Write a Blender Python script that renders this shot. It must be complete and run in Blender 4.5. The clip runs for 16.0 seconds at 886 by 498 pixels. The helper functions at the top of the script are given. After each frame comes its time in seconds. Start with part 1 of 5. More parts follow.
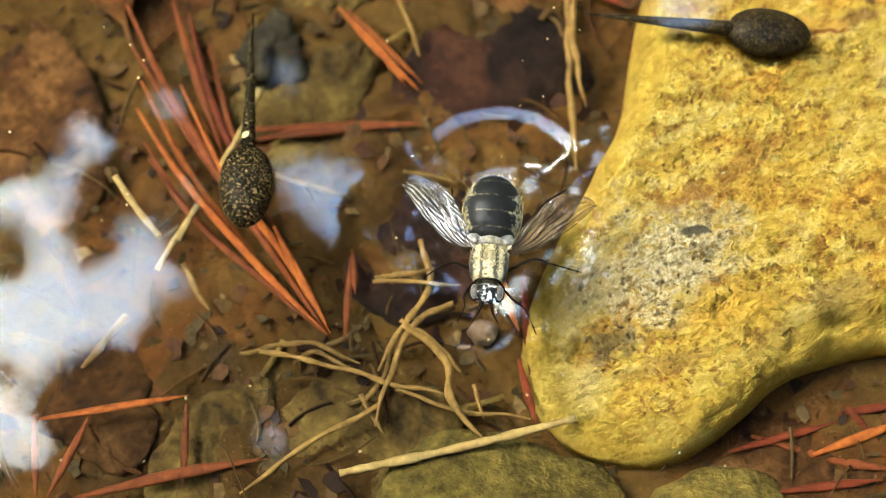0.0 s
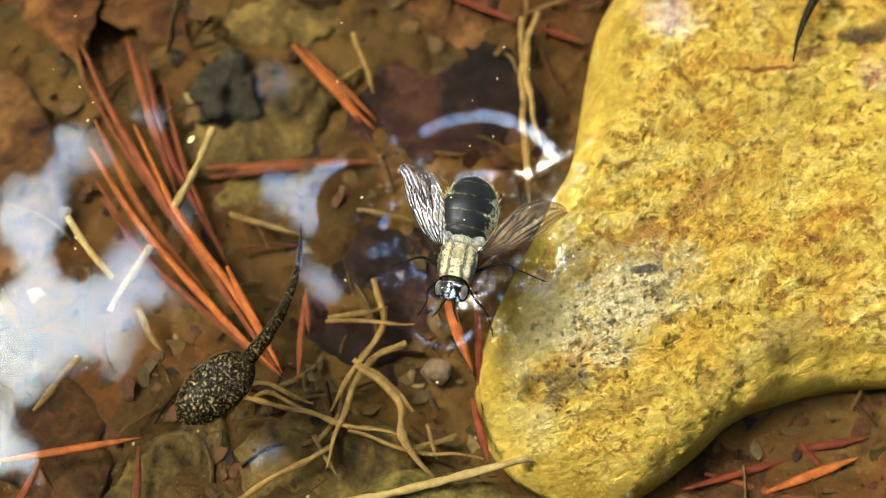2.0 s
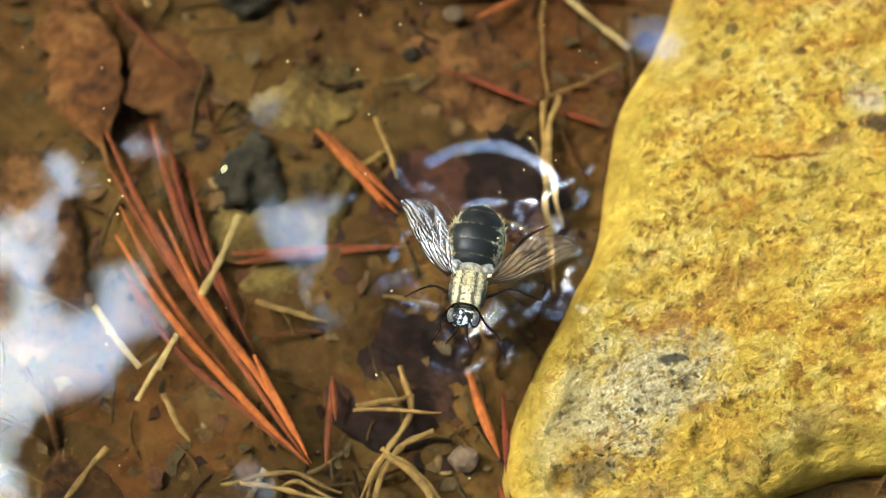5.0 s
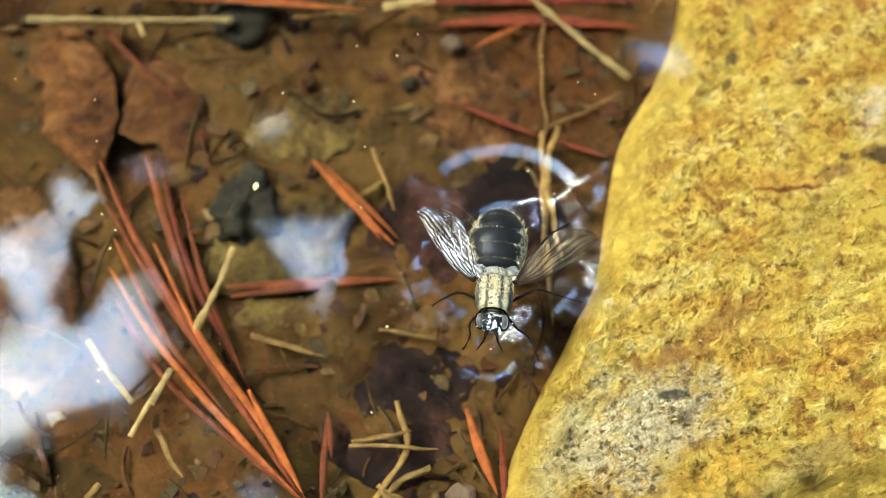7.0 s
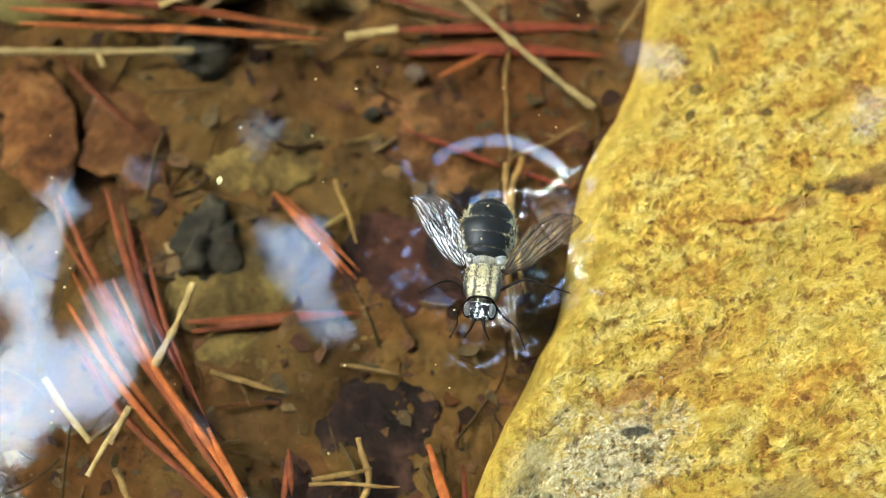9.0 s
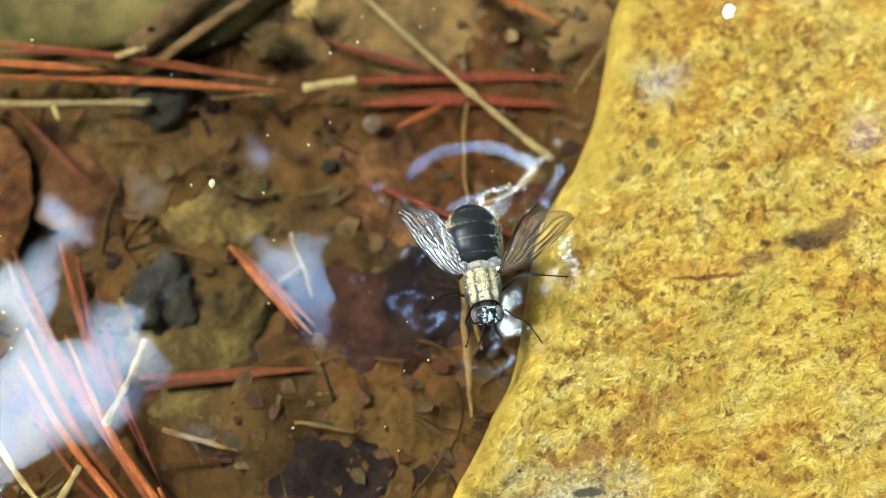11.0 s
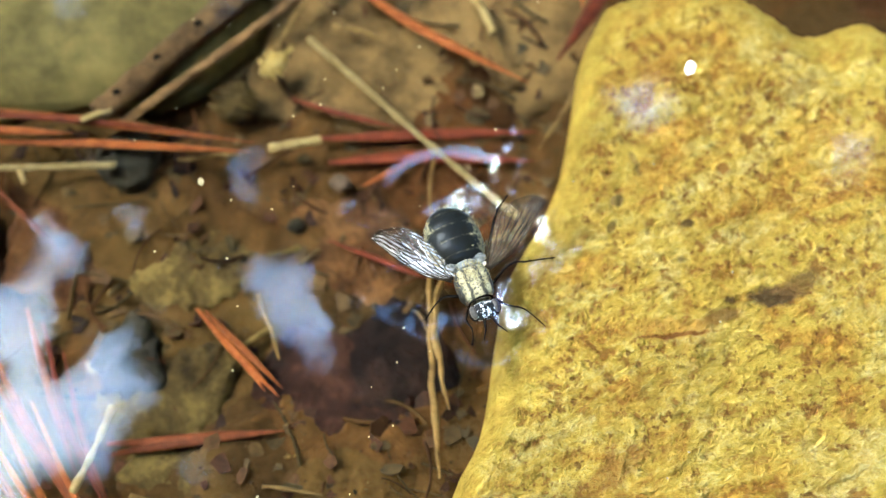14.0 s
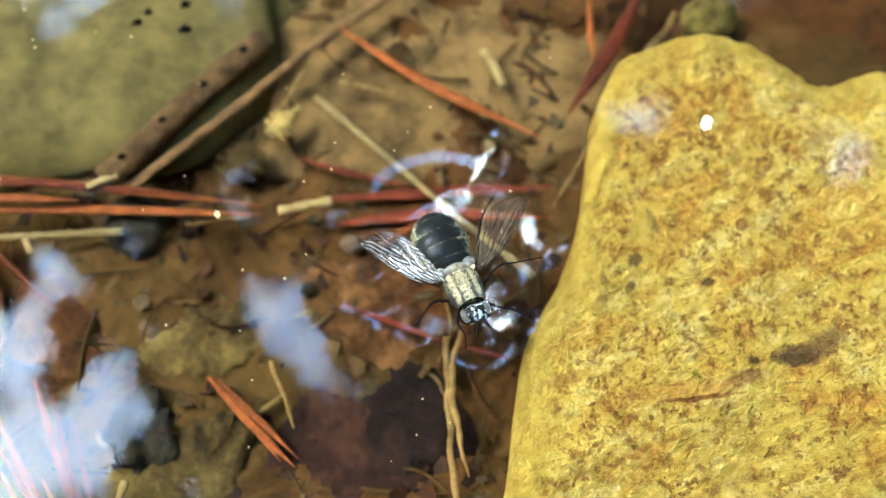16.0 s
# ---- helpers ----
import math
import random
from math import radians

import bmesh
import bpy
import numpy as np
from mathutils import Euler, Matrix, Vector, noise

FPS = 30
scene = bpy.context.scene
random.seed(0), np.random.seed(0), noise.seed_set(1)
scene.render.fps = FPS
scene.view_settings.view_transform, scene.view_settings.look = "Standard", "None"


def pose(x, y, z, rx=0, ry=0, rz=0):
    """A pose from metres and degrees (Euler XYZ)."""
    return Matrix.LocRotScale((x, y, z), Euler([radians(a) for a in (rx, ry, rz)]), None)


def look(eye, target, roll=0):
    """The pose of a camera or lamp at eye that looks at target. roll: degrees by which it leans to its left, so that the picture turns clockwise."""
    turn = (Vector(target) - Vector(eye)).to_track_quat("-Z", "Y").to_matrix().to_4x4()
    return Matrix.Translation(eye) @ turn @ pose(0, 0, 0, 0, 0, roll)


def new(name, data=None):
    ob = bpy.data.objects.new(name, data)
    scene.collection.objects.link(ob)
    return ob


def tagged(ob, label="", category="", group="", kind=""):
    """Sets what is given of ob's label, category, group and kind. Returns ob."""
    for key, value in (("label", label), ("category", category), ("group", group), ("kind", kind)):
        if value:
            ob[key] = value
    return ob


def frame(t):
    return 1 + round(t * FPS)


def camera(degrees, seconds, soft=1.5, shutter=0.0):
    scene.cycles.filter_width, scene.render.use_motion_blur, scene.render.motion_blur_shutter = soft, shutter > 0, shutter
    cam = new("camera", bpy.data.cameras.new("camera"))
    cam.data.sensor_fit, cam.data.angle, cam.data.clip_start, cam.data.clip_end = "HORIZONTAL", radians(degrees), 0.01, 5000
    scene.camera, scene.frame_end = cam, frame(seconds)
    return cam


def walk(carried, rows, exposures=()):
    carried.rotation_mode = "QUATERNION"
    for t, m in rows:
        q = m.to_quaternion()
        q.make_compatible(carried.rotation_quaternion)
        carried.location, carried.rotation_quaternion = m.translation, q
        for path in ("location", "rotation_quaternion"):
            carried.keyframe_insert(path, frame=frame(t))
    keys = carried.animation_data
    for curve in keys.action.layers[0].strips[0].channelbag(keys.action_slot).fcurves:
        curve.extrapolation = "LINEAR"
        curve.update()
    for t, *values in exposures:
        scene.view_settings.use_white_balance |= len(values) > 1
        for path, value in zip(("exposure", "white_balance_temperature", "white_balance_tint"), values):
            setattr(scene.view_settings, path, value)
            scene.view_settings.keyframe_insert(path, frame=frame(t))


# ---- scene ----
# ---- camera and its path ----
CM = 0.01
cam = camera(36.0, 16.0, soft=0.85)
cam.data.dof.use_dof = True
cam.data.dof.focus_distance = 0.136
cam.data.dof.aperture_fstop = 18.0
walk(cam, [
    (0.0, pose(-0.00068, -0.04093, 0.12508, 20.06, 0.26, 1.35)),
    (0.5, pose(0.00141, -0.04102, 0.12476, 20.37, 0.23, 1.36)),
    (1.0, pose(0.00206, -0.03996, 0.12539, 20.32, 0.23, 1.18)),
    (1.5, pose(0.00321, -0.03808, 0.12586, 20.32, -0.01, 1.07)),
    (2.0, pose(0.00334, -0.03801, 0.12600, 20.53, 0.03, 0.85)),
    (2.5, pose(0.00302, -0.03825, 0.12591, 20.71, 0.08, 0.85)),
    (3.0, pose(0.00277, -0.03722, 0.12717, 20.80, 0.04, 0.66)),
    (3.5, pose(0.00310, -0.03553, 0.12801, 20.95, 0.04, 0.67)),
    (4.0, pose(0.00101, -0.03502, 0.12888, 21.34, -0.19, 0.44)),
    (4.5, pose(0.00005, -0.03398, 0.12847, 21.34, -0.09, 0.40)),
    (5.0, pose(-0.00073, -0.03186, 0.12930, 21.52, -0.28, 0.41)),
    (5.2, pose(-0.00065, -0.03265, 0.12826, 21.79, -0.01, 0.65)),
    (7.3, pose(0.00064, -0.02914, 0.12831, 22.33, -0.06, 0.49)),
    (7.5, pose(0.00229, -0.02935, 0.12751, 22.58, 0.14, 0.59)),
    (8.0, pose(0.00218, -0.02874, 0.12740, 22.48, 0.06, 0.35)),
    (8.5, pose(0.00354, -0.02614, 0.12807, 22.06, -0.07, 0.20)),
    (9.0, pose(0.00376, -0.02581, 0.12807, 22.38, -0.15, 0.11)),
    (9.2, pose(0.00439, -0.02552, 0.12796, 22.53, -0.05, 0.34)),
    (11.3, pose(0.00883, -0.02095, 0.12874, 23.19, -0.12, -0.20)),
    (11.5, pose(0.00820, -0.02124, 0.12811, 23.43, -0.13, -0.58)),
    (12.0, pose(0.01060, -0.02085, 0.12911, 23.53, -0.04, -0.29)),
    (12.5, pose(0.01081, -0.02005, 0.13020, 23.70, 0.09, -0.63)),
    (13.0, pose(0.01200, -0.01980, 0.13021, 23.71, 0.08, -0.36)),
    (13.5, pose(0.01065, -0.01887, 0.12985, 23.90, -0.04, -0.57)),
    (14.0, pose(0.01180, -0.01728, 0.13042, 23.89, -0.01, -0.92)),
    (14.5, pose(0.01141, -0.01516, 0.13224, 24.05, -0.19, -1.36)),
    (15.0, pose(0.01040, -0.01472, 0.13251, 24.18, 0.04, -1.98)),
    (15.5, pose(0.00982, -0.01281, 0.12990, 24.45, 0.21, -1.80)),
    (16.0, pose(0.00987, -0.01112, 0.12999, 24.49, 0.35, -2.11)),
], exposures=[(0.0, 5.52, 6250, -1), (4.0, 5.48, 5950, -1.5), (16.0, 5.48, 5250, -3)])

# ---- light: bright hazy sky seen through a gap in the trees ----
SUN_WAY = Vector((-0.80, 0.18, 1.0)).normalized()
world = bpy.data.worlds.new("sky")
scene.world = world
world.use_nodes = True
wn = world.node_tree.nodes
sky = wn.new("ShaderNodeTexSky")
sky.sky_type = "NISHITA"
sky.sun_disc = False
sky.sun_elevation = math.asin(SUN_WAY.z)
sky.sun_rotation = math.atan2(SUN_WAY.x, SUN_WAY.y)
sky.dust_density = 2.0
world.node_tree.links.new(sky.outputs[0], wn["Background"].inputs[0])
wn["Background"].inputs[1].default_value = 0.13
sun = new("sun", bpy.data.lights.new("sun", "SUN"))
sun.data.energy = 0.68
sun.data.angle = radians(32)
sun.data.color = (1.0, 0.97, 0.92)
sun.matrix_world = look(SUN_WAY * 20, (0, 0, 0))


# ---- materials ----
def ramp(nt, fac, stops):
    r = nt.nodes.new("ShaderNodeValToRGB")
    while len(r.color_ramp.elements) < len(stops):
        r.color_ramp.elements.new(0.5)
    for e, (p, c) in zip(r.color_ramp.elements, stops):
        e.position, e.color = p, (*c, 1)
    nt.links.new(fac, r.inputs[0])
    return r.outputs[0]


def noise_fac(nt, scale, detail=6, rough=0.6, vec=None, distort=0.0):
    n = nt.nodes.new("ShaderNodeTexNoise")
    n.inputs["Scale"].default_value, n.inputs["Detail"].default_value = scale, detail
    n.inputs["Roughness"].default_value, n.inputs["Distortion"].default_value = rough, distort
    nt.links.new(vec or coords(nt), n.inputs["Vector"])
    return n.outputs["Fac"]


def cells(nt, scale, out="Distance", vec=None):
    n = nt.nodes.new("ShaderNodeTexVoronoi")
    n.inputs["Scale"].default_value = scale
    nt.links.new(vec or coords(nt), n.inputs["Vector"])
    return n.outputs[out]


def coords(nt):
    for n in nt.nodes:
        if n.bl_idname == "ShaderNodeTexCoord":
            return n.outputs["Object"]
    return nt.nodes.new("ShaderNodeTexCoord").outputs["Object"]


def mixed(nt, fac, a, b, kind="MIX"):
    m = nt.nodes.new("ShaderNodeMix")
    m.data_type, m.blend_type = "RGBA", kind
    for sock, v in ((m.inputs[0], fac), (m.inputs[6], a), (m.inputs[7], b)):
        if isinstance(v, bpy.types.NodeSocket):
            nt.links.new(v, sock)
        elif isinstance(v, (int, float)):
            sock.default_value = v
        else:
            sock.default_value = (*v, 1)
    return m.outputs[2]


def calc(nt, op, a, b=0.0, clamp=False):
    m = nt.nodes.new("ShaderNodeMath")
    m.operation, m.use_clamp = op, clamp
    for sock, v in zip(m.inputs, (a, b)):
        if isinstance(v, bpy.types.NodeSocket):
            nt.links.new(v, sock)
        else:
            sock.default_value = v
    return m.outputs[0]


def material(name, rough=0.6, metal=0.0, spec=0.5):
    m = bpy.data.materials.new(name)
    m.use_nodes = True
    p = m.node_tree.nodes["Principled BSDF"]
    p.inputs["Roughness"].default_value = rough
    p.inputs["Metallic"].default_value = metal
    p.inputs["Specular IOR Level"].default_value = spec
    return m, m.node_tree, p


def bump(nt, p, height, strength, distance):
    b = nt.nodes.new("ShaderNodeBump")
    b.inputs["Strength"].default_value, b.inputs["Distance"].default_value = strength, distance
    nt.links.new(height, b.inputs["Height"])
    nt.links.new(b.outputs[0], p.inputs["Normal"])


def random_shade(nt, colour, lo=0.29, hi=0.58):
    info = nt.nodes.new("ShaderNodeObjectInfo")
    k = calc(nt, "ADD", calc(nt, "MULTIPLY", info.outputs["Random"], hi - lo), lo)
    grey = nt.nodes.new("ShaderNodeCombineColor")
    for s in grey.inputs:
        nt.links.new(k, s)
    return mixed(nt, 1.0, colour, grey.outputs[0], "MULTIPLY")


def litter_leaf(name, dark, mid_c, light):
    m, nt, p = material(name, 0.65, spec=0.1)
    big, small = noise_fac(nt, 130, 5, 0.6, distort=0.8), noise_fac(nt, 700, 6, 0.7)
    c = ramp(nt, calc(nt, "ADD", calc(nt, "MULTIPLY", big, 0.65), calc(nt, "MULTIPLY", small, 0.35)), [(0.38, dark), (0.50, mid_c), (0.60, light)])
    c = random_shade(nt, c, 0.26, 0.46)
    nt.links.new(c, p.inputs["Base Color"])
    bump(nt, p, small, 1.0, 0.0008)
    return m


def plain(name, c1, c2, scale, rough=0.6, spec=0.1, bump_d=0.0, metal=0.0, vary=True):
    m, nt, p = material(name, rough, metal, spec)
    f = noise_fac(nt, scale, 8, 0.65)
    c = ramp(nt, f, [(0.3, c1), (0.7, c2)])
    if vary:
        c = random_shade(nt, c)
    nt.links.new(c, p.inputs["Base Color"])
    if bump_d:
        bump(nt, p, noise_fac(nt, scale * 3, 6), 0.8, bump_d)
    return m


def spot(nt, x, y, rx, ry, turn, wob, edge=0.35):
    """1 within an uneven oval of the stone (cm), 0 outside."""
    mp = nt.nodes.new("ShaderNodeMapping")
    mp.vector_type = "TEXTURE"
    mp.inputs["Location"].default_value = (x * CM, y * CM, 0)
    mp.inputs["Rotation"].default_value = (0, 0, radians(turn))
    mp.inputs["Scale"].default_value = (rx * CM, ry * CM, 1)
    nt.links.new(coords(nt), mp.inputs["Vector"])
    ln = nt.nodes.new("ShaderNodeVectorMath")
    ln.operation = "LENGTH"
    nt.links.new(mp.outputs[0], ln.inputs[0])
    d = calc(nt, "ADD", ln.outputs["Value"], calc(nt, "MULTIPLY", calc(nt, "SUBTRACT", wob, 0.5), 2.4))
    return ramp(nt, d, [(max(0.0, 0.9 - edge), (1, 1, 1)), (min(1.0, 0.9 + edge), (0, 0, 0))])


def rock_material():
    m, nt, p = material("ochre_sandstone", 0.75, spec=0.08)
    turned = nt.nodes.new("ShaderNodeMapping")
    turned.vector_type = "TEXTURE"
    turned.inputs["Rotation"].default_value = (0, 0, radians(28))
    turned.inputs["Scale"].default_value = (1, 0.45, 1)
    nt.links.new(coords(nt), turned.inputs["Vector"])
    lay = turned.outputs[0]
    big = noise_fac(nt, 45, 4, 0.55)
    mid = noise_fac(nt, 240, 8, 0.7, distort=0.3)
    drift = noise_fac(nt, 75, 5, 0.62, lay, 0.8)
    streak = noise_fac(nt, 300, 6, 0.68, lay, 0.7)
    grain = noise_fac(nt, 900, 4, 0.7, distort=0.4)
    fine = noise_fac(nt, 2600, 3, 0.7)
    # sandy ground colour, then pale and warm drifts along the bedding
    # streak and grain also drive the bump, so hollows come out darker
    k = calc(nt, "ADD", calc(nt, "MULTIPLY", streak, 0.55), calc(nt, "MULTIPLY", grain, 0.45))
    c = ramp(nt, k, [(0.36, (0.58, 0.35, 0.07)), (0.45, (0.80, 0.56, 0.105)), (0.52, (0.90, 0.68, 0.15)), (0.60, (0.98, 0.82, 0.30))])
    soft = ramp(nt, k, [(0.40, (0.72, 0.51, 0.09)), (0.6, (0.86, 0.66, 0.14))])
    c = mixed(nt, ramp(nt, big, [(0.47, (0, 0, 0)), (0.60, (0.85, 0.85, 0.85))]), c, soft)
    pale = ramp(nt, drift, [(0.54, (0, 0, 0)), (0.66, (0.75, 0.75, 0.75))])
    c = mixed(nt, pale, c, ramp(nt, grain, [(0.38, (0.70, 0.50, 0.13)), (0.50, (0.92, 0.74, 0.27)), (0.62, (1.0, 0.89, 0.46))]))
    warm = calc(nt, "MULTIPLY", ramp(nt, drift, [(0.38, (1, 1, 1)), (0.51, (0, 0, 0))]), 0.85)
    c = mixed(nt, warm, c, ramp(nt, grain, [(0.38, (0.48, 0.24, 0.045)), (0.50, (0.72, 0.41, 0.065)), (0.62, (0.84, 0.56, 0.12))]))
    # rusty grains gathered in belts
    belt = ramp(nt, noise_fac(nt, 55, 4, 0.6, lay, 1.2), [(0.40, (0.22, 0.22, 0.22)), (0.54, (1, 1, 1))])
    rust = calc(nt, "MULTIPLY", ramp(nt, noise_fac(nt, 560, 5, 0.72, distort=0.15), [(0.51, (0, 0, 0)), (0.60, (1, 1, 1))]), belt)
    c = mixed(nt, calc(nt, "MULTIPLY", rust, 0.85), c, (0.42, 0.20, 0.045))
    dark = calc(nt, "MULTIPLY", ramp(nt, noise_fac(nt, 820, 4, 0.65, distort=0.2), [(0.58, (0, 0, 0)), (0.65, (1, 1, 1))]), belt)
    c = mixed(nt, calc(nt, "MULTIPLY", dark, 0.8), c, (0.28, 0.13, 0.04))
    # grey-white crust with pits painted dark round the slit, bare tip, stains, warm ledge
    crust = calc(nt, "MULTIPLY", spot(nt, 2.0, 0.70, 1.15, 0.62, 35, mid), ramp(nt, grain, [(0.36, (0.15, 0.15, 0.15)), (0.50, (1, 1, 1))]))
    c = mixed(nt, calc(nt, "MULTIPLY", crust, 0.9), c, ramp(nt, fine, [(0.35, (0.58, 0.46, 0.24)), (0.58, (1.0, 0.95, 0.74))]))
    # crevices are colour only, their shade painted as brown lines
    crevice = calc(nt, "MULTIPLY", spot(nt, 2.0, 0.65, 1.2, 0.7, 35, mid), ramp(nt, noise_fac(nt, 430, 5, 0.7, lay, 0.3), [(0.40, (0.85, 0.85, 0.85)), (0.49, (0, 0, 0))]))
    c = mixed(nt, crevice, c, (0.26, 0.17, 0.07))
    c = mixed(nt, calc(nt, "MULTIPLY", spot(nt, 1.0, -0.55, 0.42, 0.55, 20, mid), 0.6), c, (0.86, 0.76, 0.40))
    c = mixed(nt, calc(nt, "MULTIPLY", spot(nt, 1.2, 0.45, 0.35, 0.7, -35, mid), 0.5), c, (0.84, 0.72, 0.36))
    c = mixed(nt, calc(nt, "MULTIPLY", spot(nt, 3.2, -0.2, 1.0, 0.35, 25, mid, 0.5), 0.45), c, (0.50, 0.40, 0.14))
    # the slit and the small holes are flat: their shade is painted dark
    for x, y, rx, ry, a, col, f in ((1.5, -0.1, 0.30, 0.22, 20, (0.24, 0.19, 0.10), 0.8), (2.36, 0.97, 0.22, 0.06, 0, (0.12, 0.11, 0.09), 0.95), (4.75, 3.66, 0.36, 0.17, 8, (0.13, 0.085, 0.045), 0.95), (5.1, 3.8, 0.3, 0.15, 20, (0.26, 0.16, 0.07), 0.8),
                                    (4.25, 3.45, 0.42, 0.10, 20, (0.40, 0.21, 0.06), 0.75), (3.68, 3.30, 0.54, 0.13, 8, (0.80, 0.48, 0.10), 0.75), (3.68, 3.24, 0.57, 0.035, 6, (0.38, 0.16, 0.04), 0.9), (4.34, 3.63, 0.09, 0.06, 10, (0.20, 0.12, 0.05), 0.85), (3.9, 0.3, 0.5, 0.3, 20, (0.40, 0.30, 0.13), 0.6),
                                    (3.97, 4.52, 0.09, 0.06, 10, (0.16, 0.10, 0.04), 0.85), (3.2, 4.83, 0.10, 0.07, 40, (0.20, 0.14, 0.06), 0.85), (3.85, 4.1, 0.08, 0.06, 0, (0.20, 0.12, 0.04), 0.7), (3.15, 4.56, 0.09, 0.05, 60, (0.2, 0.14, 0.05), 0.8), (3.45, 5.3, 0.05, 0.16, 20, (0.34, 0.24, 0.09), 0.7), (5.35, 6.2, 0.3, 0.12, 30, (0.45, 0.30, 0.10), 0.6),
                                    (2.9, 1.75, 0.6, 0.16, 30, (0.44, 0.23, 0.06), 0.6), (2.35, 1.35, 0.5, 0.13, 25, (0.48, 0.24, 0.05), 0.75), (2.75, 0.2, 0.5, 0.25, 15, (0.86, 0.56, 0.10), 0.7), (2.1, -0.35, 0.6, 0.12, 12, (0.45, 0.30, 0.09), 0.6)):
        c = mixed(nt, calc(nt, "MULTIPLY", spot(nt, x, y, rx, ry, a, mid), f), c, col)
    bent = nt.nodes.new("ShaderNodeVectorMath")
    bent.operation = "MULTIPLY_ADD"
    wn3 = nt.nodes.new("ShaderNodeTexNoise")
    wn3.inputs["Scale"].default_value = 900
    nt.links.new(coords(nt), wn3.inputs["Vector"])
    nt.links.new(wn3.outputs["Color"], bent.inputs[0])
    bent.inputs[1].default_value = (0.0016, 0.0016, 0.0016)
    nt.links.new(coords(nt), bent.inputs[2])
    # pits sink in the bump, and their shade is also put into colour
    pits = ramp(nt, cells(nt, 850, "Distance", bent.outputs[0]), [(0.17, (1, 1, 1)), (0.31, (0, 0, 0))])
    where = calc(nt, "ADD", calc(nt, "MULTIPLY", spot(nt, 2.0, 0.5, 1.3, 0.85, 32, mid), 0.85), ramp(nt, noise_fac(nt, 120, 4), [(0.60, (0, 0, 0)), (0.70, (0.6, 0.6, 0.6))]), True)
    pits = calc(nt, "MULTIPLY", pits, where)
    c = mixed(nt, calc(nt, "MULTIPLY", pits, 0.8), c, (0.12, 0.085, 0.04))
    # a smoother olive tone on the stone's flanks, stronger towards the rim
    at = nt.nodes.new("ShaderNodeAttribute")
    at.attribute_name = "blend"
    blend = calc(nt, "MULTIPLY", ramp(nt, calc(nt, "ADD", at.outputs["Fac"], calc(nt, "MULTIPLY", calc(nt, "SUBTRACT", mid, 0.5), 0.7)), [(0.30, (0, 0, 0)), (0.75, (1, 1, 1))]), 0.85)
    c = mixed(nt, blend, c, ramp(nt, k, [(0.38, (0.46, 0.33, 0.055)), (0.62, (0.66, 0.50, 0.095))]))
    nt.links.new(mixed(nt, 1.0, c, (0.86, 0.83, 0.70), "MULTIPLY"), p.inputs["Base Color"])
    rough = calc(nt, "SUBTRACT", 1.0, calc(nt, "MULTIPLY", blend, 0.7))
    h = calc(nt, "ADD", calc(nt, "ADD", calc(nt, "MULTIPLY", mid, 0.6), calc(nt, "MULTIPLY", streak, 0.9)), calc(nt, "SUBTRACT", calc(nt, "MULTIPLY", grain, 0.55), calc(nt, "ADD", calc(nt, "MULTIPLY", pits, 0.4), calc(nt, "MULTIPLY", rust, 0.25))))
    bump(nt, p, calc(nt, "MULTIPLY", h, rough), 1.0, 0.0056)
    return m


def floor_material():
    m, nt, p = material("silt_and_leaf_litter", 0.8, spec=0.08)
    warp = nt.nodes.new("ShaderNodeVectorMath")
    warp.operation = "MULTIPLY_ADD"
    n = nt.nodes.new("ShaderNodeTexNoise")
    n.inputs["Scale"].default_value = 60
    nt.links.new(coords(nt), n.inputs["Vector"])
    nt.links.new(n.outputs["Color"], warp.inputs[0])
    warp.inputs[1].default_value = (0.018, 0.018, 0.018)
    nt.links.new(coords(nt), warp.inputs[2])
    litter = cells(nt, 62, "Color", warp.outputs[0])
    sep = nt.nodes.new("ShaderNodeSeparateColor")
    nt.links.new(litter, sep.inputs[0])
    c = ramp(nt, sep.outputs[0], [(0.0, (0.05, 0.026, 0.008)), (0.25, (0.17, 0.080, 0.020)), (0.5, (0.19, 0.125, 0.032)), (0.75, (0.10, 0.064, 0.018)), (1.0, (0.22, 0.120, 0.030))])
    mid = noise_fac(nt, 330, 8, 0.7)
    c = mixed(nt, 0.75, c, ramp(nt, mid, [(0.3, (0.25, 0.22, 0.2)), (0.7, (1.5, 1.45, 1.35))]), "MULTIPLY")
    c = mixed(nt, ramp(nt, noise_fac(nt, 90, 6), [(0.52, (0, 0, 0)), (0.72, (0.8, 0.8, 0.8))]), c, (0.21, 0.14, 0.034))
    specks = ramp(nt, cells(nt, 900), [(0.06, (1, 1, 1)), (0.12, (0, 0, 0))])
    c = mixed(nt, calc(nt, "MULTIPLY", specks, 0.5), c, (0.45, 0.33, 0.15))
    c = mixed(nt, 1.0, c, (0.39, 0.335, 0.315), "MULTIPLY")
    nt.links.new(c, p.inputs["Base Color"])
    bump(nt, p, calc(nt, "ADD", mid, calc(nt, "MULTIPLY", sep.outputs[1], 0.6)), 1.0, 0.0012)
    return m


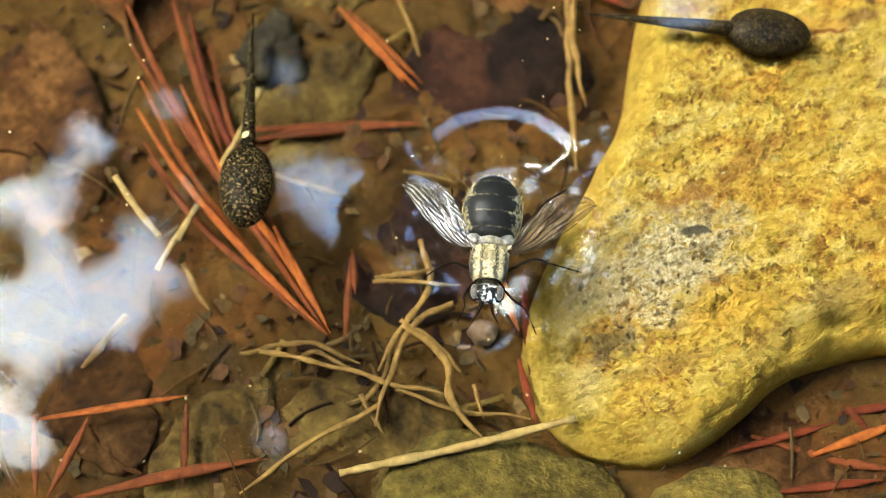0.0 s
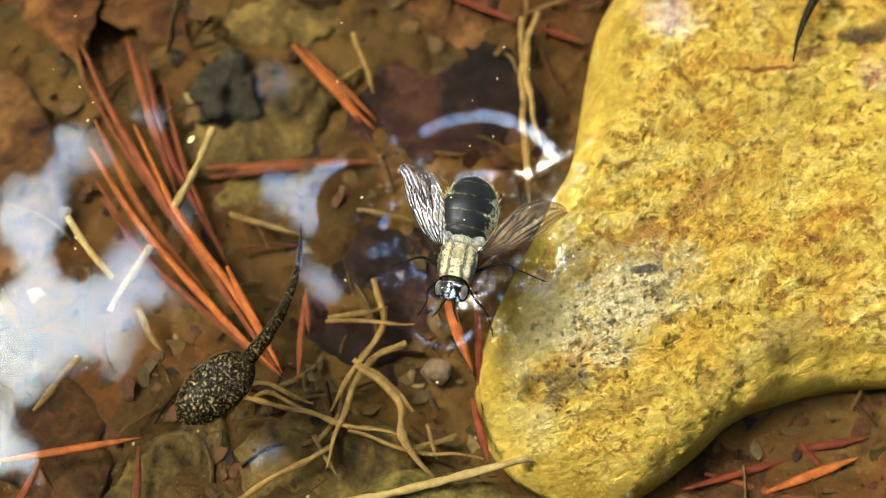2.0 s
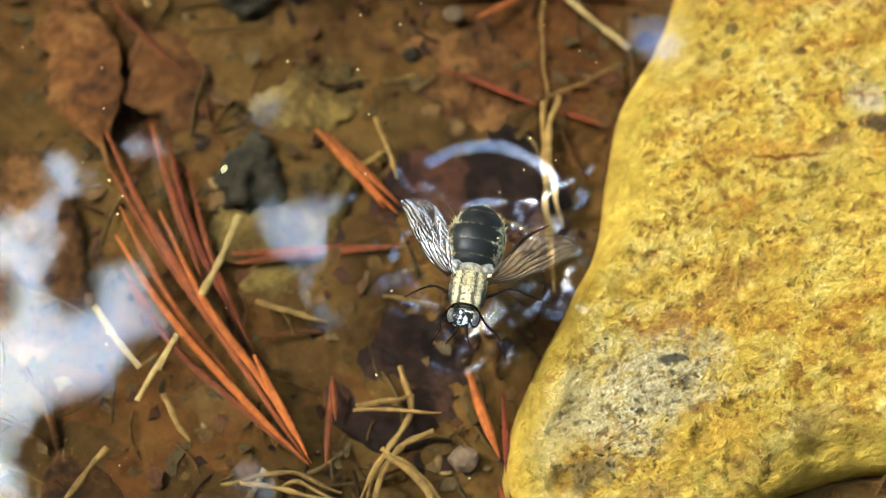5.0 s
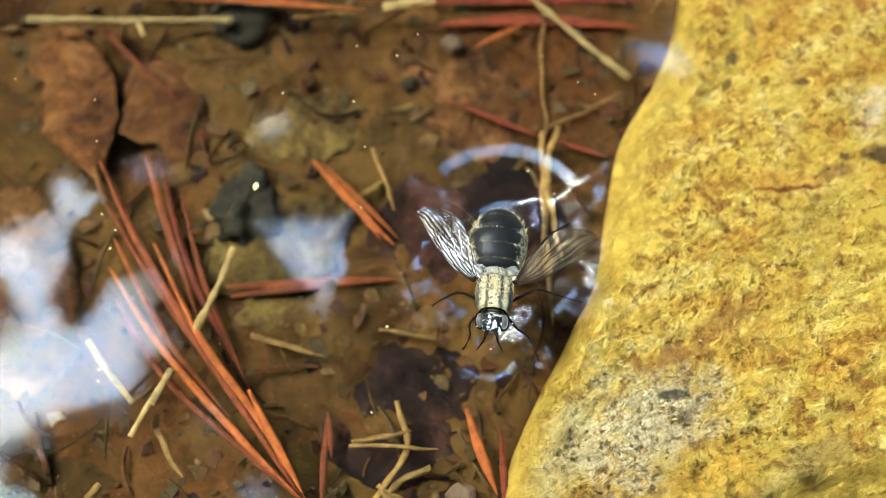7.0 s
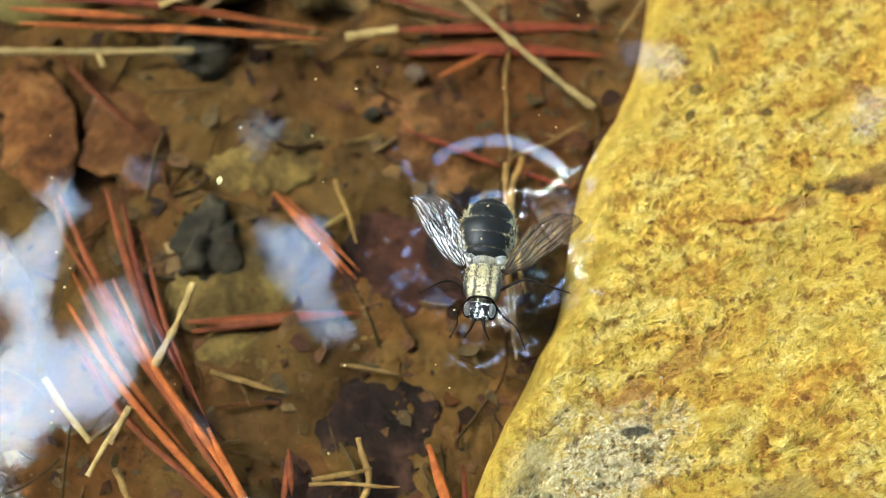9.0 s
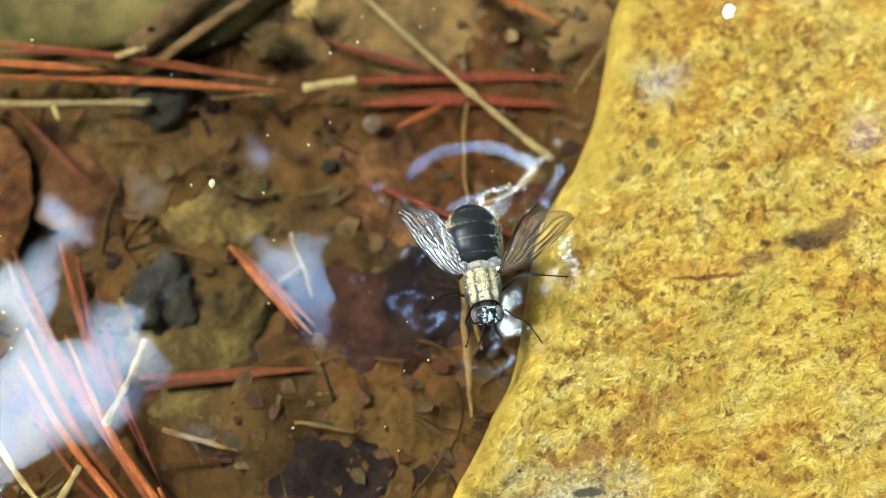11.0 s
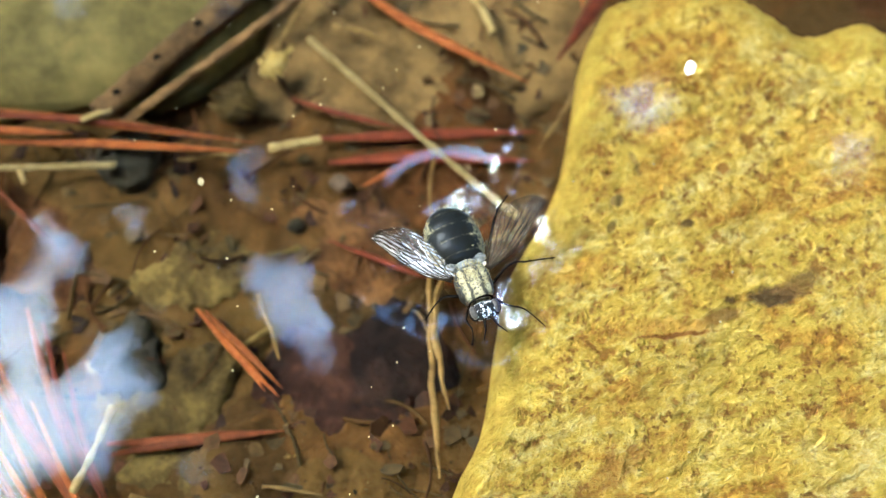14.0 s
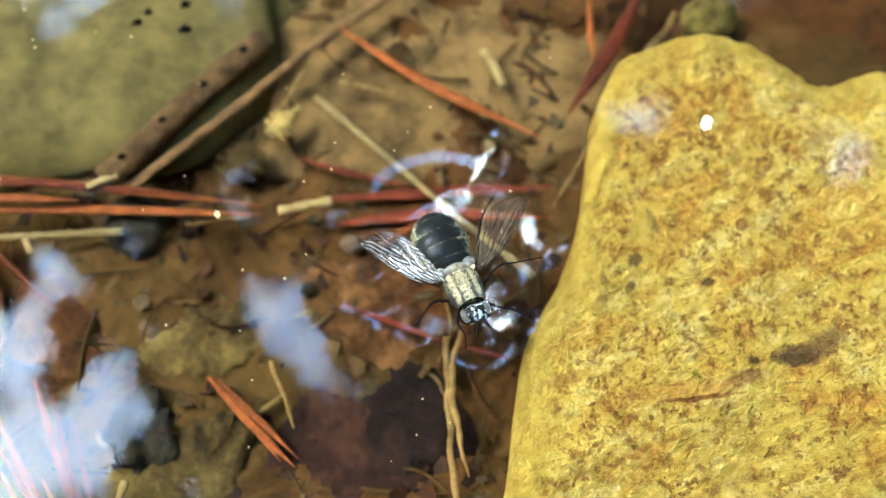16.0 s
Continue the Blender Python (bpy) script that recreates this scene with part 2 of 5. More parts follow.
def water_material(name, ior, tint):
    m = bpy.data.materials.new(name)
    m.use_nodes = True
    nt = m.node_tree
    nt.nodes.remove(nt.nodes["Principled BSDF"])
    out = nt.nodes["Material Output"]
    clear, gloss = nt.nodes.new("ShaderNodeBsdfTransparent"), nt.nodes.new("ShaderNodeBsdfGlossy")
    clear.inputs[0].default_value = (*tint, 1)
    gloss.inputs["Roughness"].default_value = 0.0
    gloss.inputs[0].default_value = (1, 1, 1, 1)
    fr, mix = nt.nodes.new("ShaderNodeFresnel"), nt.nodes.new("ShaderNodeMixShader")
    fr.inputs[0].default_value = ior
    nt.links.new(fr.outputs[0], mix.inputs[0])
    nt.links.new(clear.outputs[0], mix.inputs[1])
    nt.links.new(gloss.outputs[0], mix.inputs[2])
    nt.links.new(mix.outputs[0], out.inputs[0])
    return m, nt, gloss, fr


def wing_material(name, side, sheen):
    """Clear wrinkled membrane, sky sheen painted into its colour and front edge."""
    m = bpy.data.materials.new(name)
    m.use_nodes = True
    nt = m.node_tree
    p = nt.nodes["Principled BSDF"]
    band = nt.nodes.new("ShaderNodeTexWave")
    band.inputs["Scale"].default_value, band.inputs["Distortion"].default_value = 820, 6.0
    band.inputs["Detail Scale"].default_value = 0.6
    nt.links.new(coords(nt), band.inputs["Vector"])
    # the left wing's pale grey is mirrored sky put into the base colour
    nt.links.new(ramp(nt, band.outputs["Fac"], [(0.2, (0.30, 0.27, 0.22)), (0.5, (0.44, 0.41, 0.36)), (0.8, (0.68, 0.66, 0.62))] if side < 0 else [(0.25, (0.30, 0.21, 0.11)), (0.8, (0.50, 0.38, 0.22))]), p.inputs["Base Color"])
    p.inputs["Roughness"].default_value = 0.25
    p.inputs["Specular IOR Level"].default_value = 0.3
    clear, mix = nt.nodes.new("ShaderNodeBsdfTransparent"), nt.nodes.new("ShaderNodeMixShader")
    clear.inputs[0].default_value = (0.92, 0.82, 0.64, 1)
    sep = nt.nodes.new("ShaderNodeSeparateXYZ")
    nt.links.new(coords(nt), sep.inputs[0])
    front = ramp(nt, calc(nt, "ADD", calc(nt, "MULTIPLY", sep.outputs[0], side / CM), 0.5), [(0.40, (0, 0, 0)), (0.54, (sheen, sheen, sheen))])
    blend = ramp(nt, noise_fac(nt, 900, 4), [(0.35, (0.16, 0.16, 0.16)), (0.68, (0.42, 0.42, 0.42))] if side < 0 else [(0.35, (0.08, 0.08, 0.08)), (0.68, (0.24, 0.24, 0.24))])
    nt.links.new(calc(nt, "ADD", blend, front, True), mix.inputs[0])
    nt.links.new(clear.outputs[0], mix.inputs[1])
    nt.links.new(p.outputs[0], mix.inputs[2])
    nt.links.new(mix.outputs[0], nt.nodes["Material Output"].inputs[0])
    bump(nt, p, calc(nt, "ADD", cells(nt, 1500), band.outputs["Fac"]), 0.7, 0.0002)
    return m


def tadpole_skin(name, solid, specks):
    m, nt, p = material(name, 0.45, spec=0.06)
    c = ramp(nt, noise_fac(nt, 900, 6, 0.7), [(0.40, (0.004, 0.003, 0.002)), (0.58, (0.016, 0.011, 0.005)), (0.68, (0.05, 0.036, 0.014))])
    gold = ramp(nt, noise_fac(nt, 3800, 2, 0.5), [(0.54, (0, 0, 0)), (0.62, (specks, specks, specks))])
    nt.links.new(mixed(nt, gold, c, (0.10, 0.078, 0.032)), p.inputs["Base Color"])
    bump(nt, p, noise_fac(nt, 2000, 3), 0.5, 0.0001)
    if solid < 1:
        clear, mix = nt.nodes.new("ShaderNodeBsdfTransparent"), nt.nodes.new("ShaderNodeMixShader")
        clear.inputs[0].default_value = (0.85, 0.78, 0.62, 1)
        mix.inputs[0].default_value = solid
        nt.links.new(clear.outputs[0], mix.inputs[1])
        nt.links.new(p.outputs[0], mix.inputs[2])
        nt.links.new(mix.outputs[0], nt.nodes["Material Output"].inputs[0])
    return m


M_ROCK, M_FLOOR = rock_material(), floor_material()
M_WATER, water_nt, water_gloss, water_fr = water_material("pond_water", 1.34, (0.96, 0.925, 0.86))
wb = water_nt.nodes.new("ShaderNodeBump")
wb.inputs["Strength"].default_value, wb.inputs["Distance"].default_value = 0.25, 0.0003
water_nt.links.new(noise_fac(water_nt, 55, 3, 0.5), wb.inputs["Height"])
water_nt.links.new(wb.outputs[0], water_gloss.inputs["Normal"])
M_NEEDLE = {"orange": plain("orange_needle", (0.24, 0.055, 0.011), (0.52, 0.16, 0.03), 700, 0.5, bump_d=0.0003),
            "rust": plain("rust_needle", (0.13, 0.035, 0.012), (0.28, 0.075, 0.02), 700, 0.55, bump_d=0.0003),
            "red": plain("red_needle", (0.11, 0.022, 0.009), (0.25, 0.05, 0.016), 700, 0.55, bump_d=0.0003)}
M_STRAW = (plain("tan_straw", (0.13, 0.075, 0.020), (0.44, 0.28, 0.080), 600, 0.6, bump_d=0.0003),
           plain("pale_straw", (0.32, 0.21, 0.06), (0.62, 0.47, 0.19), 600, 0.6, bump_d=0.0003))
M_STONE = {"grey": plain("grey_pebble", (0.010, 0.009, 0.006), (0.11, 0.09, 0.05), 420, 0.7, bump_d=0.0006),
           "olive": plain("olive_stone", (0.05, 0.035, 0.008), (0.42, 0.32, 0.07), 480, 0.75, bump_d=0.0012),
           "smooth": plain("smooth_olive_stone", (0.045, 0.036, 0.009), (0.27, 0.21, 0.06), 130, 0.75, bump_d=0.0004),
           "silt": plain("olive_silt", (0.05, 0.028, 0.008), (0.36, 0.22, 0.07), 170, 0.85, bump_d=0.0006),
           "pale": plain("pale_pebble", (0.14, 0.09, 0.05), (0.30, 0.21, 0.13), 400, 0.7, bump_d=0.0004)}
M_LEAF = {"brown": litter_leaf("brown_leaf", (0.018, 0.007, 0.003), (0.125, 0.052, 0.012), (0.26, 0.125, 0.036)),
          "maroon": litter_leaf("maroon_leaf", (0.012, 0.006, 0.004), (0.055, 0.02, 0.011), (0.11, 0.045, 0.022)),
          "orange": litter_leaf("orange_leaf", (0.045, 0.015, 0.005), (0.20, 0.076, 0.017), (0.34, 0.155, 0.042)),
          "tan": litter_leaf("tan_leaf", (0.10, 0.06, 0.018), (0.34, 0.22, 0.06), (0.55, 0.40, 0.14)),
          "dark": litter_leaf("rotten_leaf", (0.006, 0.003, 0.002), (0.026, 0.012, 0.008), (0.075, 0.034, 0.02)),
          "ochre": litter_leaf("ochre_leaf", (0.045, 0.025, 0.007), (0.19, 0.12, 0.028), (0.38, 0.26, 0.065)),
          "yellow": plain("yellow_leaf", (0.60, 0.40, 0.08), (0.80, 0.60, 0.20), 400, 0.6, bump_d=0.0003)}
M_BARK = plain("wet_bark", (0.09, 0.05, 0.02), (0.38, 0.22, 0.08), 320, 0.7, bump_d=0.0012)
M_TRUNK = plain("tree_bark", (0.06, 0.045, 0.03), (0.16, 0.12, 0.08), 30, 0.85, bump_d=0.01)
M_GREEN = plain("green_leaf", (0.03, 0.06, 0.012), (0.07, 0.12, 0.03), 3, 0.6, vary=False)
M_DARK = plain("dark_chitin", (0.004, 0.003, 0.002), (0.014, 0.010, 0.007), 1600, 0.5, spec=0.0, vary=False)
M_SKIN = tadpole_skin("dark_tadpole_skin", 1.0, 0.25)
M_SKIN_CLEAR = tadpole_skin("clear_tadpole_skin", 0.80, 1.0)


# ---- mesh helpers ----
def part(name, bm, mat, parent=None, label="", smooth=True):
    me = bpy.data.meshes.new(name)
    bm.to_mesh(me)
    bm.free()
    if mat:
        me.materials.append(mat)
    if smooth:
        me.polygons.foreach_set("use_smooth", [True] * len(me.polygons))
    ob = new(name, me)
    if parent:
        ob.parent = parent
    if label:
        ob["label"] = label
    return ob


def smooth_line(points, steps):
    """Catmull-Rom points along a line of Vectors."""
    p = [Vector(q) for q in points]
    p = [2 * p[0] - p[1], *p, 2 * p[-1] - p[-2]]
    out = []
    for i in range(1, len(p) - 2):
        for k in range(steps):
            u = k / steps
            out.append(0.5 * (2 * p[i] + (p[i + 1] - p[i - 1]) * u + (2 * p[i - 1] - 5 * p[i] + 4 * p[i + 1] - p[i + 2]) * u * u
                              + (3 * p[i] - p[i - 1] - 3 * p[i + 1] + p[i + 2]) * u ** 3))
    return out + [p[-2]]


def tube(bm, line, radii, flat=1.0, sides=8):
    """A tube along a line; flat: its height as a share of its width."""
    rings, up = [], Vector((0, 0, 1))
    for i, q in enumerate(line):
        d = (line[min(i + 1, len(line) - 1)] - line[max(i - 1, 0)]).normalized()
        side = d.cross(up)
        side = side.normalized() if side.length > 1e-4 else Vector((1, 0, 0))
        top = side.cross(d)
        r = radii[i]
        rings.append([bm.verts.new(q + side * (r * math.cos(a)) + top * (r * flat * math.sin(a))) for a in [2 * math.pi * k / sides for k in range(sides)]])
    for a, b in zip(rings, rings[1:]):
        for k in range(sides):
            bm.faces.new((a[k], a[(k + 1) % sides], b[(k + 1) % sides], b[k]))
    bm.faces.new(rings[0][::-1])
    bm.faces.new(rings[-1])
    return bm


def blob(bm, centre, size, rough=0.0, freq=1.0, seed=0.0, segs=24, rings=16, m=None):
    """A rounded body with noise on its skin."""
    grid = []
    for i in range(rings + 1):
        v = math.pi * i / rings
        grid.append([Vector((math.sin(v) * math.cos(2 * math.pi * k / segs), math.sin(v) * math.sin(2 * math.pi * k / segs), math.cos(v))) for k in range(segs)])
    rows = []
    for i, row in enumerate(grid):
        vs = []
        for q in (row[:1] if i in (0, rings) else row):
            k = 1 + rough * noise.fractal(q * freq + Vector((seed, seed * 1.7, 0)), 1.0, 2.0, 4)
            w = Vector((q.x * size[0], q.y * size[1], q.z * size[2])) * k
            vs.append(bm.verts.new(Vector(centre) + ((m @ w) if m else w)))
        rows.append(vs)
    for a, b in zip(rows, rows[1:]):
        for k in range(segs):
            q = [a[k % len(a)], b[k % len(b)], b[(k + 1) % len(b)], a[(k + 1) % len(a)]]
            q = list(dict.fromkeys(q))
            if len(q) > 2:
                bm.faces.new(q)
    return bm


# ---- the pond's floor and banks: one sheet to the horizon ----
def floor_height(x, y):
    """Height of the ground, in metres."""
    r = math.hypot(x, y)
    bank = 0.16 * min(1, max(0, (r - 0.9) / 1.2)) ** 1.5
    fine = 0.0030 * noise.fractal(Vector((x * 60, y * 60, 0.3)), 0.8, 2.1, 6) if r < 0.4 else 0
    return -0.0178 + bank + fine + 0.02 * min(1, r / 4) * noise.noise(Vector((x * 0.8, y * 0.8, 2)))


def ground():
    bm = bmesh.new()
    radii = [0.0007 * i for i in range(1, 190)]
    while radii[-1] < 400:
        radii.append(radii[-1] * 1.09)
    segs, cx, cy = 300, 0.005, 0.03
    prev, mid = None, bm.verts.new((cx, cy, floor_height(cx, cy)))
    for r in radii:
        ring = []
        for k in range(segs):
            a = 2 * math.pi * k / segs
            x, y = cx + r * math.cos(a), cy + r * math.sin(a)
            ring.append(bm.verts.new((x, y, floor_height(x, y))))
        for k in range(segs):
            j = (k + 1) % segs
            bm.faces.new((prev[k], ring[k], ring[j], prev[j]) if prev else (mid, ring[k], ring[j]))
        prev = ring
    return tagged(part("ground", bm, M_FLOOR), "brown silty pond floor with leaf litter", "pond floor", kind="structure")


ground()

# ---- the large ochre stone ----
ROCK_EDGE = [(0.62, -0.1), (0.74, -0.66), (1.08, -1.05), (1.55, -1.24), (2.15, -1.25), (2.58, -1.05), (2.98, -0.74), (3.42, -0.38), (4.4, -0.05), (6.2, 0.3),
             (8.6, 2.4), (8.6, 6.0), (6.6, 7.22), (5.72, 7.20), (5.18, 7.58), (4.6, 7.76), (3.95, 7.80), (3.38, 7.62), (2.98, 6.95), (2.80, 6.1), (2.64, 5.4), (2.4, 4.85),
             (2.0, 4.1), (1.84, 3.4), (1.66, 2.4), (1.36, 1.78), (0.98, 1.05), (0.72, 0.45)]


def rock_top(x, y):
    """The stone's upper face before weathering, in cm."""
    tip = min(1, max(0, (y + 1.2) / 3.2))
    return -1.05 + 0.75 * tip - 0.02 * (x - 4) ** 2


def rock():
    edge = [q.to_2d() for q in smooth_line([(*p, 0) for p in ROCK_EDGE + ROCK_EDGE[:1]], 10)][:-1]
    centre = Vector((4.3, 3.3))
    n, rings, bm = len(edge), 150, bmesh.new()
    blend = bm.verts.layers.float.new("blend")
    rows = []
    for i in range(rings + 1):
        s = (i / rings) ** 0.8
        row = []
        for e in edge if i else edge[:1]:
            q = centre.lerp(e, s)
            rim = (e - q).length
            z = rock_top(q.x, q.y)
            fall = max(0.0, 1 - rim / 0.58)
            z -= 0.75 * (1 - math.sqrt(max(0, 1 - fall ** 2.2)))
            v = Vector((q.x, q.y, 0))
            z += 0.25 * noise.fractal(v * 1.0, 0.9, 2.0, 4) + 0.085 * noise.fractal(v * 3.6, 0.7, 2.1, 7)
            r1, r2 = q.x * 0.9 + q.y * 0.42, q.y * 0.9 - q.x * 0.42
            z += 0.085 * noise.fractal(Vector((r1 * 0.9, r2 * 3.2, 3.3)), 0.8, 2.0, 4) * min(1, rim / 0.5)
            ledge = (q.y - 3.1) * 0.96 - (q.x - 3.6) * 0.22 + 0.12 * noise.noise(v * 2.2)
            if 2.4 < q.x < 5.6:
                z += 0.07 * max(0, 1 - abs(q.x - 3.9) / 1.6) * (1 / (1 + math.exp(-ledge * 22)) - 0.5)
            z = z - 0.1 if z < -0.58 else -0.68 + (z + 0.58) * 0.55
            z += (0.055 * noise.fractal(v * 5.5 + Vector((7, 0, 0)), 0.6, 2.1, 6) - 0.05 * max(0, noise.noise(v * 2.6 + Vector((0, 5, 0))))) * min(1, rim / 0.4)
            row.append(bm.verts.new((q.x * CM, q.y * CM, z * CM)))
            row[-1][blend] = max(0.0, 1 - rim / (0.95 + 0.5 * noise.noise(v * 0.9)))
        rows.append(row)
    low = []
    for k, e in enumerate(edge):
        q = centre.lerp(e, 0.97)
        low.append(bm.verts.new((q.x * CM, q.y * CM, -1.95 * CM)))
    rows.append(low)
    for a, b in zip(rows, rows[1:]):
        for k in range(n):
            j = (k + 1) % n
            bm.faces.new((a[0], b[k], b[j]) if len(a) == 1 else (a[k], b[k], b[j], a[j]))
    bm.faces.new(low[::-1])
    bmesh.ops.recalc_face_normals(bm, faces=bm.faces)
    return tagged(part("large_stone", bm, M_ROCK), "large yellow-ochre weathered stone lying under shallow water", "stone")


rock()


# ---- litter too small to count ----
def litter():
    rng = random.Random(21)
    m, nt, p = material("litter_bits", 0.7, spec=0.1)
    geo = nt.nodes.new("ShaderNodeNewGeometry")
    c = ramp(nt, geo.outputs["Random Per Island"], [(0.0, (0.02, 0.009, 0.004)), (0.3, (0.11, 0.04, 0.012)), (0.55, (0.16, 0.09, 0.025)), (0.8, (0.07, 0.05, 0.018)), (0.96, (0.17, 0.11, 0.04)), (1.0, (0.34, 0.23, 0.09))])
    c = mixed(nt, 0.95, c, ramp(nt, noise_fac(nt, 900, 5, 0.7), [(0.3, (0.10, 0.10, 0.10)), (0.7, (0.55, 0.55, 0.52))]), "MULTIPLY")
    nt.links.new(c, p.inputs["Base Color"])
    verts, faces = [], []
    for k in range(3600):
        x, y = rng.uniform(-5.8, 5.2), rng.uniform(-2.2, 9.6)
        r = 0.012 + 0.17 * rng.random() ** 3
        z = floor_height(x * CM, y * CM) / CM + 0.005 + 0.05 * rng.random() ** 2
        q = Euler((rng.gauss(0, 0.25), rng.gauss(0, 0.25), rng.uniform(0, 6.3))).to_matrix()
        n, sides = len(verts), 7
        ring = [Vector((r * rng.uniform(0.35, 1.3) * math.cos(a), r * 0.7 * rng.uniform(0.35, 1.3) * math.sin(a), 0)) for a in [2 * math.pi * i / sides for i in range(sides)]]
        for off in (0.0, -0.018):
            verts += [(Vector((x, y, z)) + q @ (v + Vector((0, 0, off)))) * CM for v in ring]
        faces.append(tuple(range(n, n + sides)))
        faces.append(tuple(range(n + 2 * sides - 1, n + sides - 1, -1)))
        faces += [(n + i, n + sides + i, n + sides + (i + 1) % sides, n + (i + 1) % sides) for i in range(sides)]
    for k in range(420):
        x, y = rng.uniform(-5.6, 5.0), rng.uniform(-2.2, 9.4)
        a, ln, w = rng.uniform(0, 6.3), rng.uniform(0.15, 0.9), rng.uniform(0.008, 0.026)
        z = floor_height(x * CM, y * CM) / CM + 0.03 + 0.14 * rng.random() ** 2
        n, bend = len(verts), rng.uniform(-0.5, 0.5)
        for i in range(6):
            t = i / 5
            px, py = x + ln * (t - 0.5) * math.cos(a) - bend * ln * t * (1 - t) * math.sin(a), y + ln * (t - 0.5) * math.sin(a) + bend * ln * t * (1 - t) * math.cos(a)
            zz = z + 0.05 * math.sin(3 * t + k)
            for dx, dz in ((-1, 0), (0, 1), (1, 0), (0, -1)):
                verts.append(Vector((px - math.sin(a) * dx * w, py + math.cos(a) * dx * w, zz + dz * w)) * CM)
        for i in range(5):
            for e in range(4):
                f = (e + 1) % 4
                faces.append((n + 4 * i + e, n + 4 * i + f, n + 4 * i + 4 + f, n + 4 * i + 4 + e))
    me = bpy.data.meshes.new("leaf_litter")
    me.from_pydata(verts, [], faces)
    me.materials.append(m)
    return tagged(new("leaf_litter", me), "scattered brown leaf crumbs and root fibres on the floor", "litter", kind="stuff")


litter()


# ---- stones, twigs, leaves on the floor ----
def stone(name, x, y, z, size, mat, label, seed, turn=0.0, spots=(), rough=0.22):
    bm = bmesh.new()
    blob(bm, (0, 0, 0), [s * CM for s in size], rough, 1.3, seed, 40, 24)
    ob = part(name, bm, M_STONE[mat])
    ob.matrix_basis = pose(x * CM, y * CM, z * CM, 0, 0, turn)
    for u, v, r in spots:
        h = size[2] * math.sqrt(max(0, 1 - (u / size[0]) ** 2 - (v / size[1]) ** 2))
        bm = bmesh.new()
        blob(bm, (u * CM, v * CM, h * CM), (r * CM, r * 0.7 * CM, 0.06 * CM), 0.5, 2.0, u, 14, 8)
        part("stain", bm, M_DARK, ob, "small black stain")
    return tagged(ob, label, "stone")


stone("pebble", -2.30, 3.50, -1.78, (0.38, 0.52, 0.30), "grey", "small dark grey-brown pebble on the pond floor", 3.1, -20, (), 0.5)
stone("stone", 0.35, -2.0, -1.75, (1.5, 0.95, 0.42), "olive", "olive-yellow algae-covered stone beside the large stone", 5.2)
stone("stone", 2.75, -1.75, -1.8, (0.75, 0.5, 0.35), "olive", "olive stone in the shade of the large stone", 7.7)
stone("stone", -3.6, 9.1, -1.85, (3.3, 2.6, 0.85), "smooth", "broad smooth olive-green stone with dark spots", 1.4, 8, ((1.0, -0.75, 0.07), (1.15, -0.62, 0.05), (1.55, -0.9, 0.08), (1.6, -0.55, 0.06), (0.4, -1.2, 0.04)))
stone("pebble", -2.51, 6.0, -1.72, (0.42, 0.4, 0.32), "grey", "round dark grey pebble on the pond floor", 9.3)
stone("silt_mound", 0.75, 8.1, -1.93, (2.9, 1.7, 0.26), "silt", "low mound of olive-brown silt behind the twigs", 3.3, 12, (), 0.35)
stone("pebble", 0.07, 5.64, -1.6, (0.13, 0.11, 0.1), "pale", "tiny pinkish pebble on the pond floor", 2.2)
stone("pebble", 0.2, 0.11, -1.6, (0.16, 0.14, 0.12), "pale", "tiny pale pebble among the roots", 4.4)
stone("pebble", 4.63, 8.6, -1.6, (0.35, 0.3, 0.3), "olive", "small brown pebble behind the large stone", 6.1)
stone("pebble", -0.45, 5.1, -1.62, (0.1, 0.09, 0.09), "grey", "tiny grey pebble on the pond floor", 8.1)


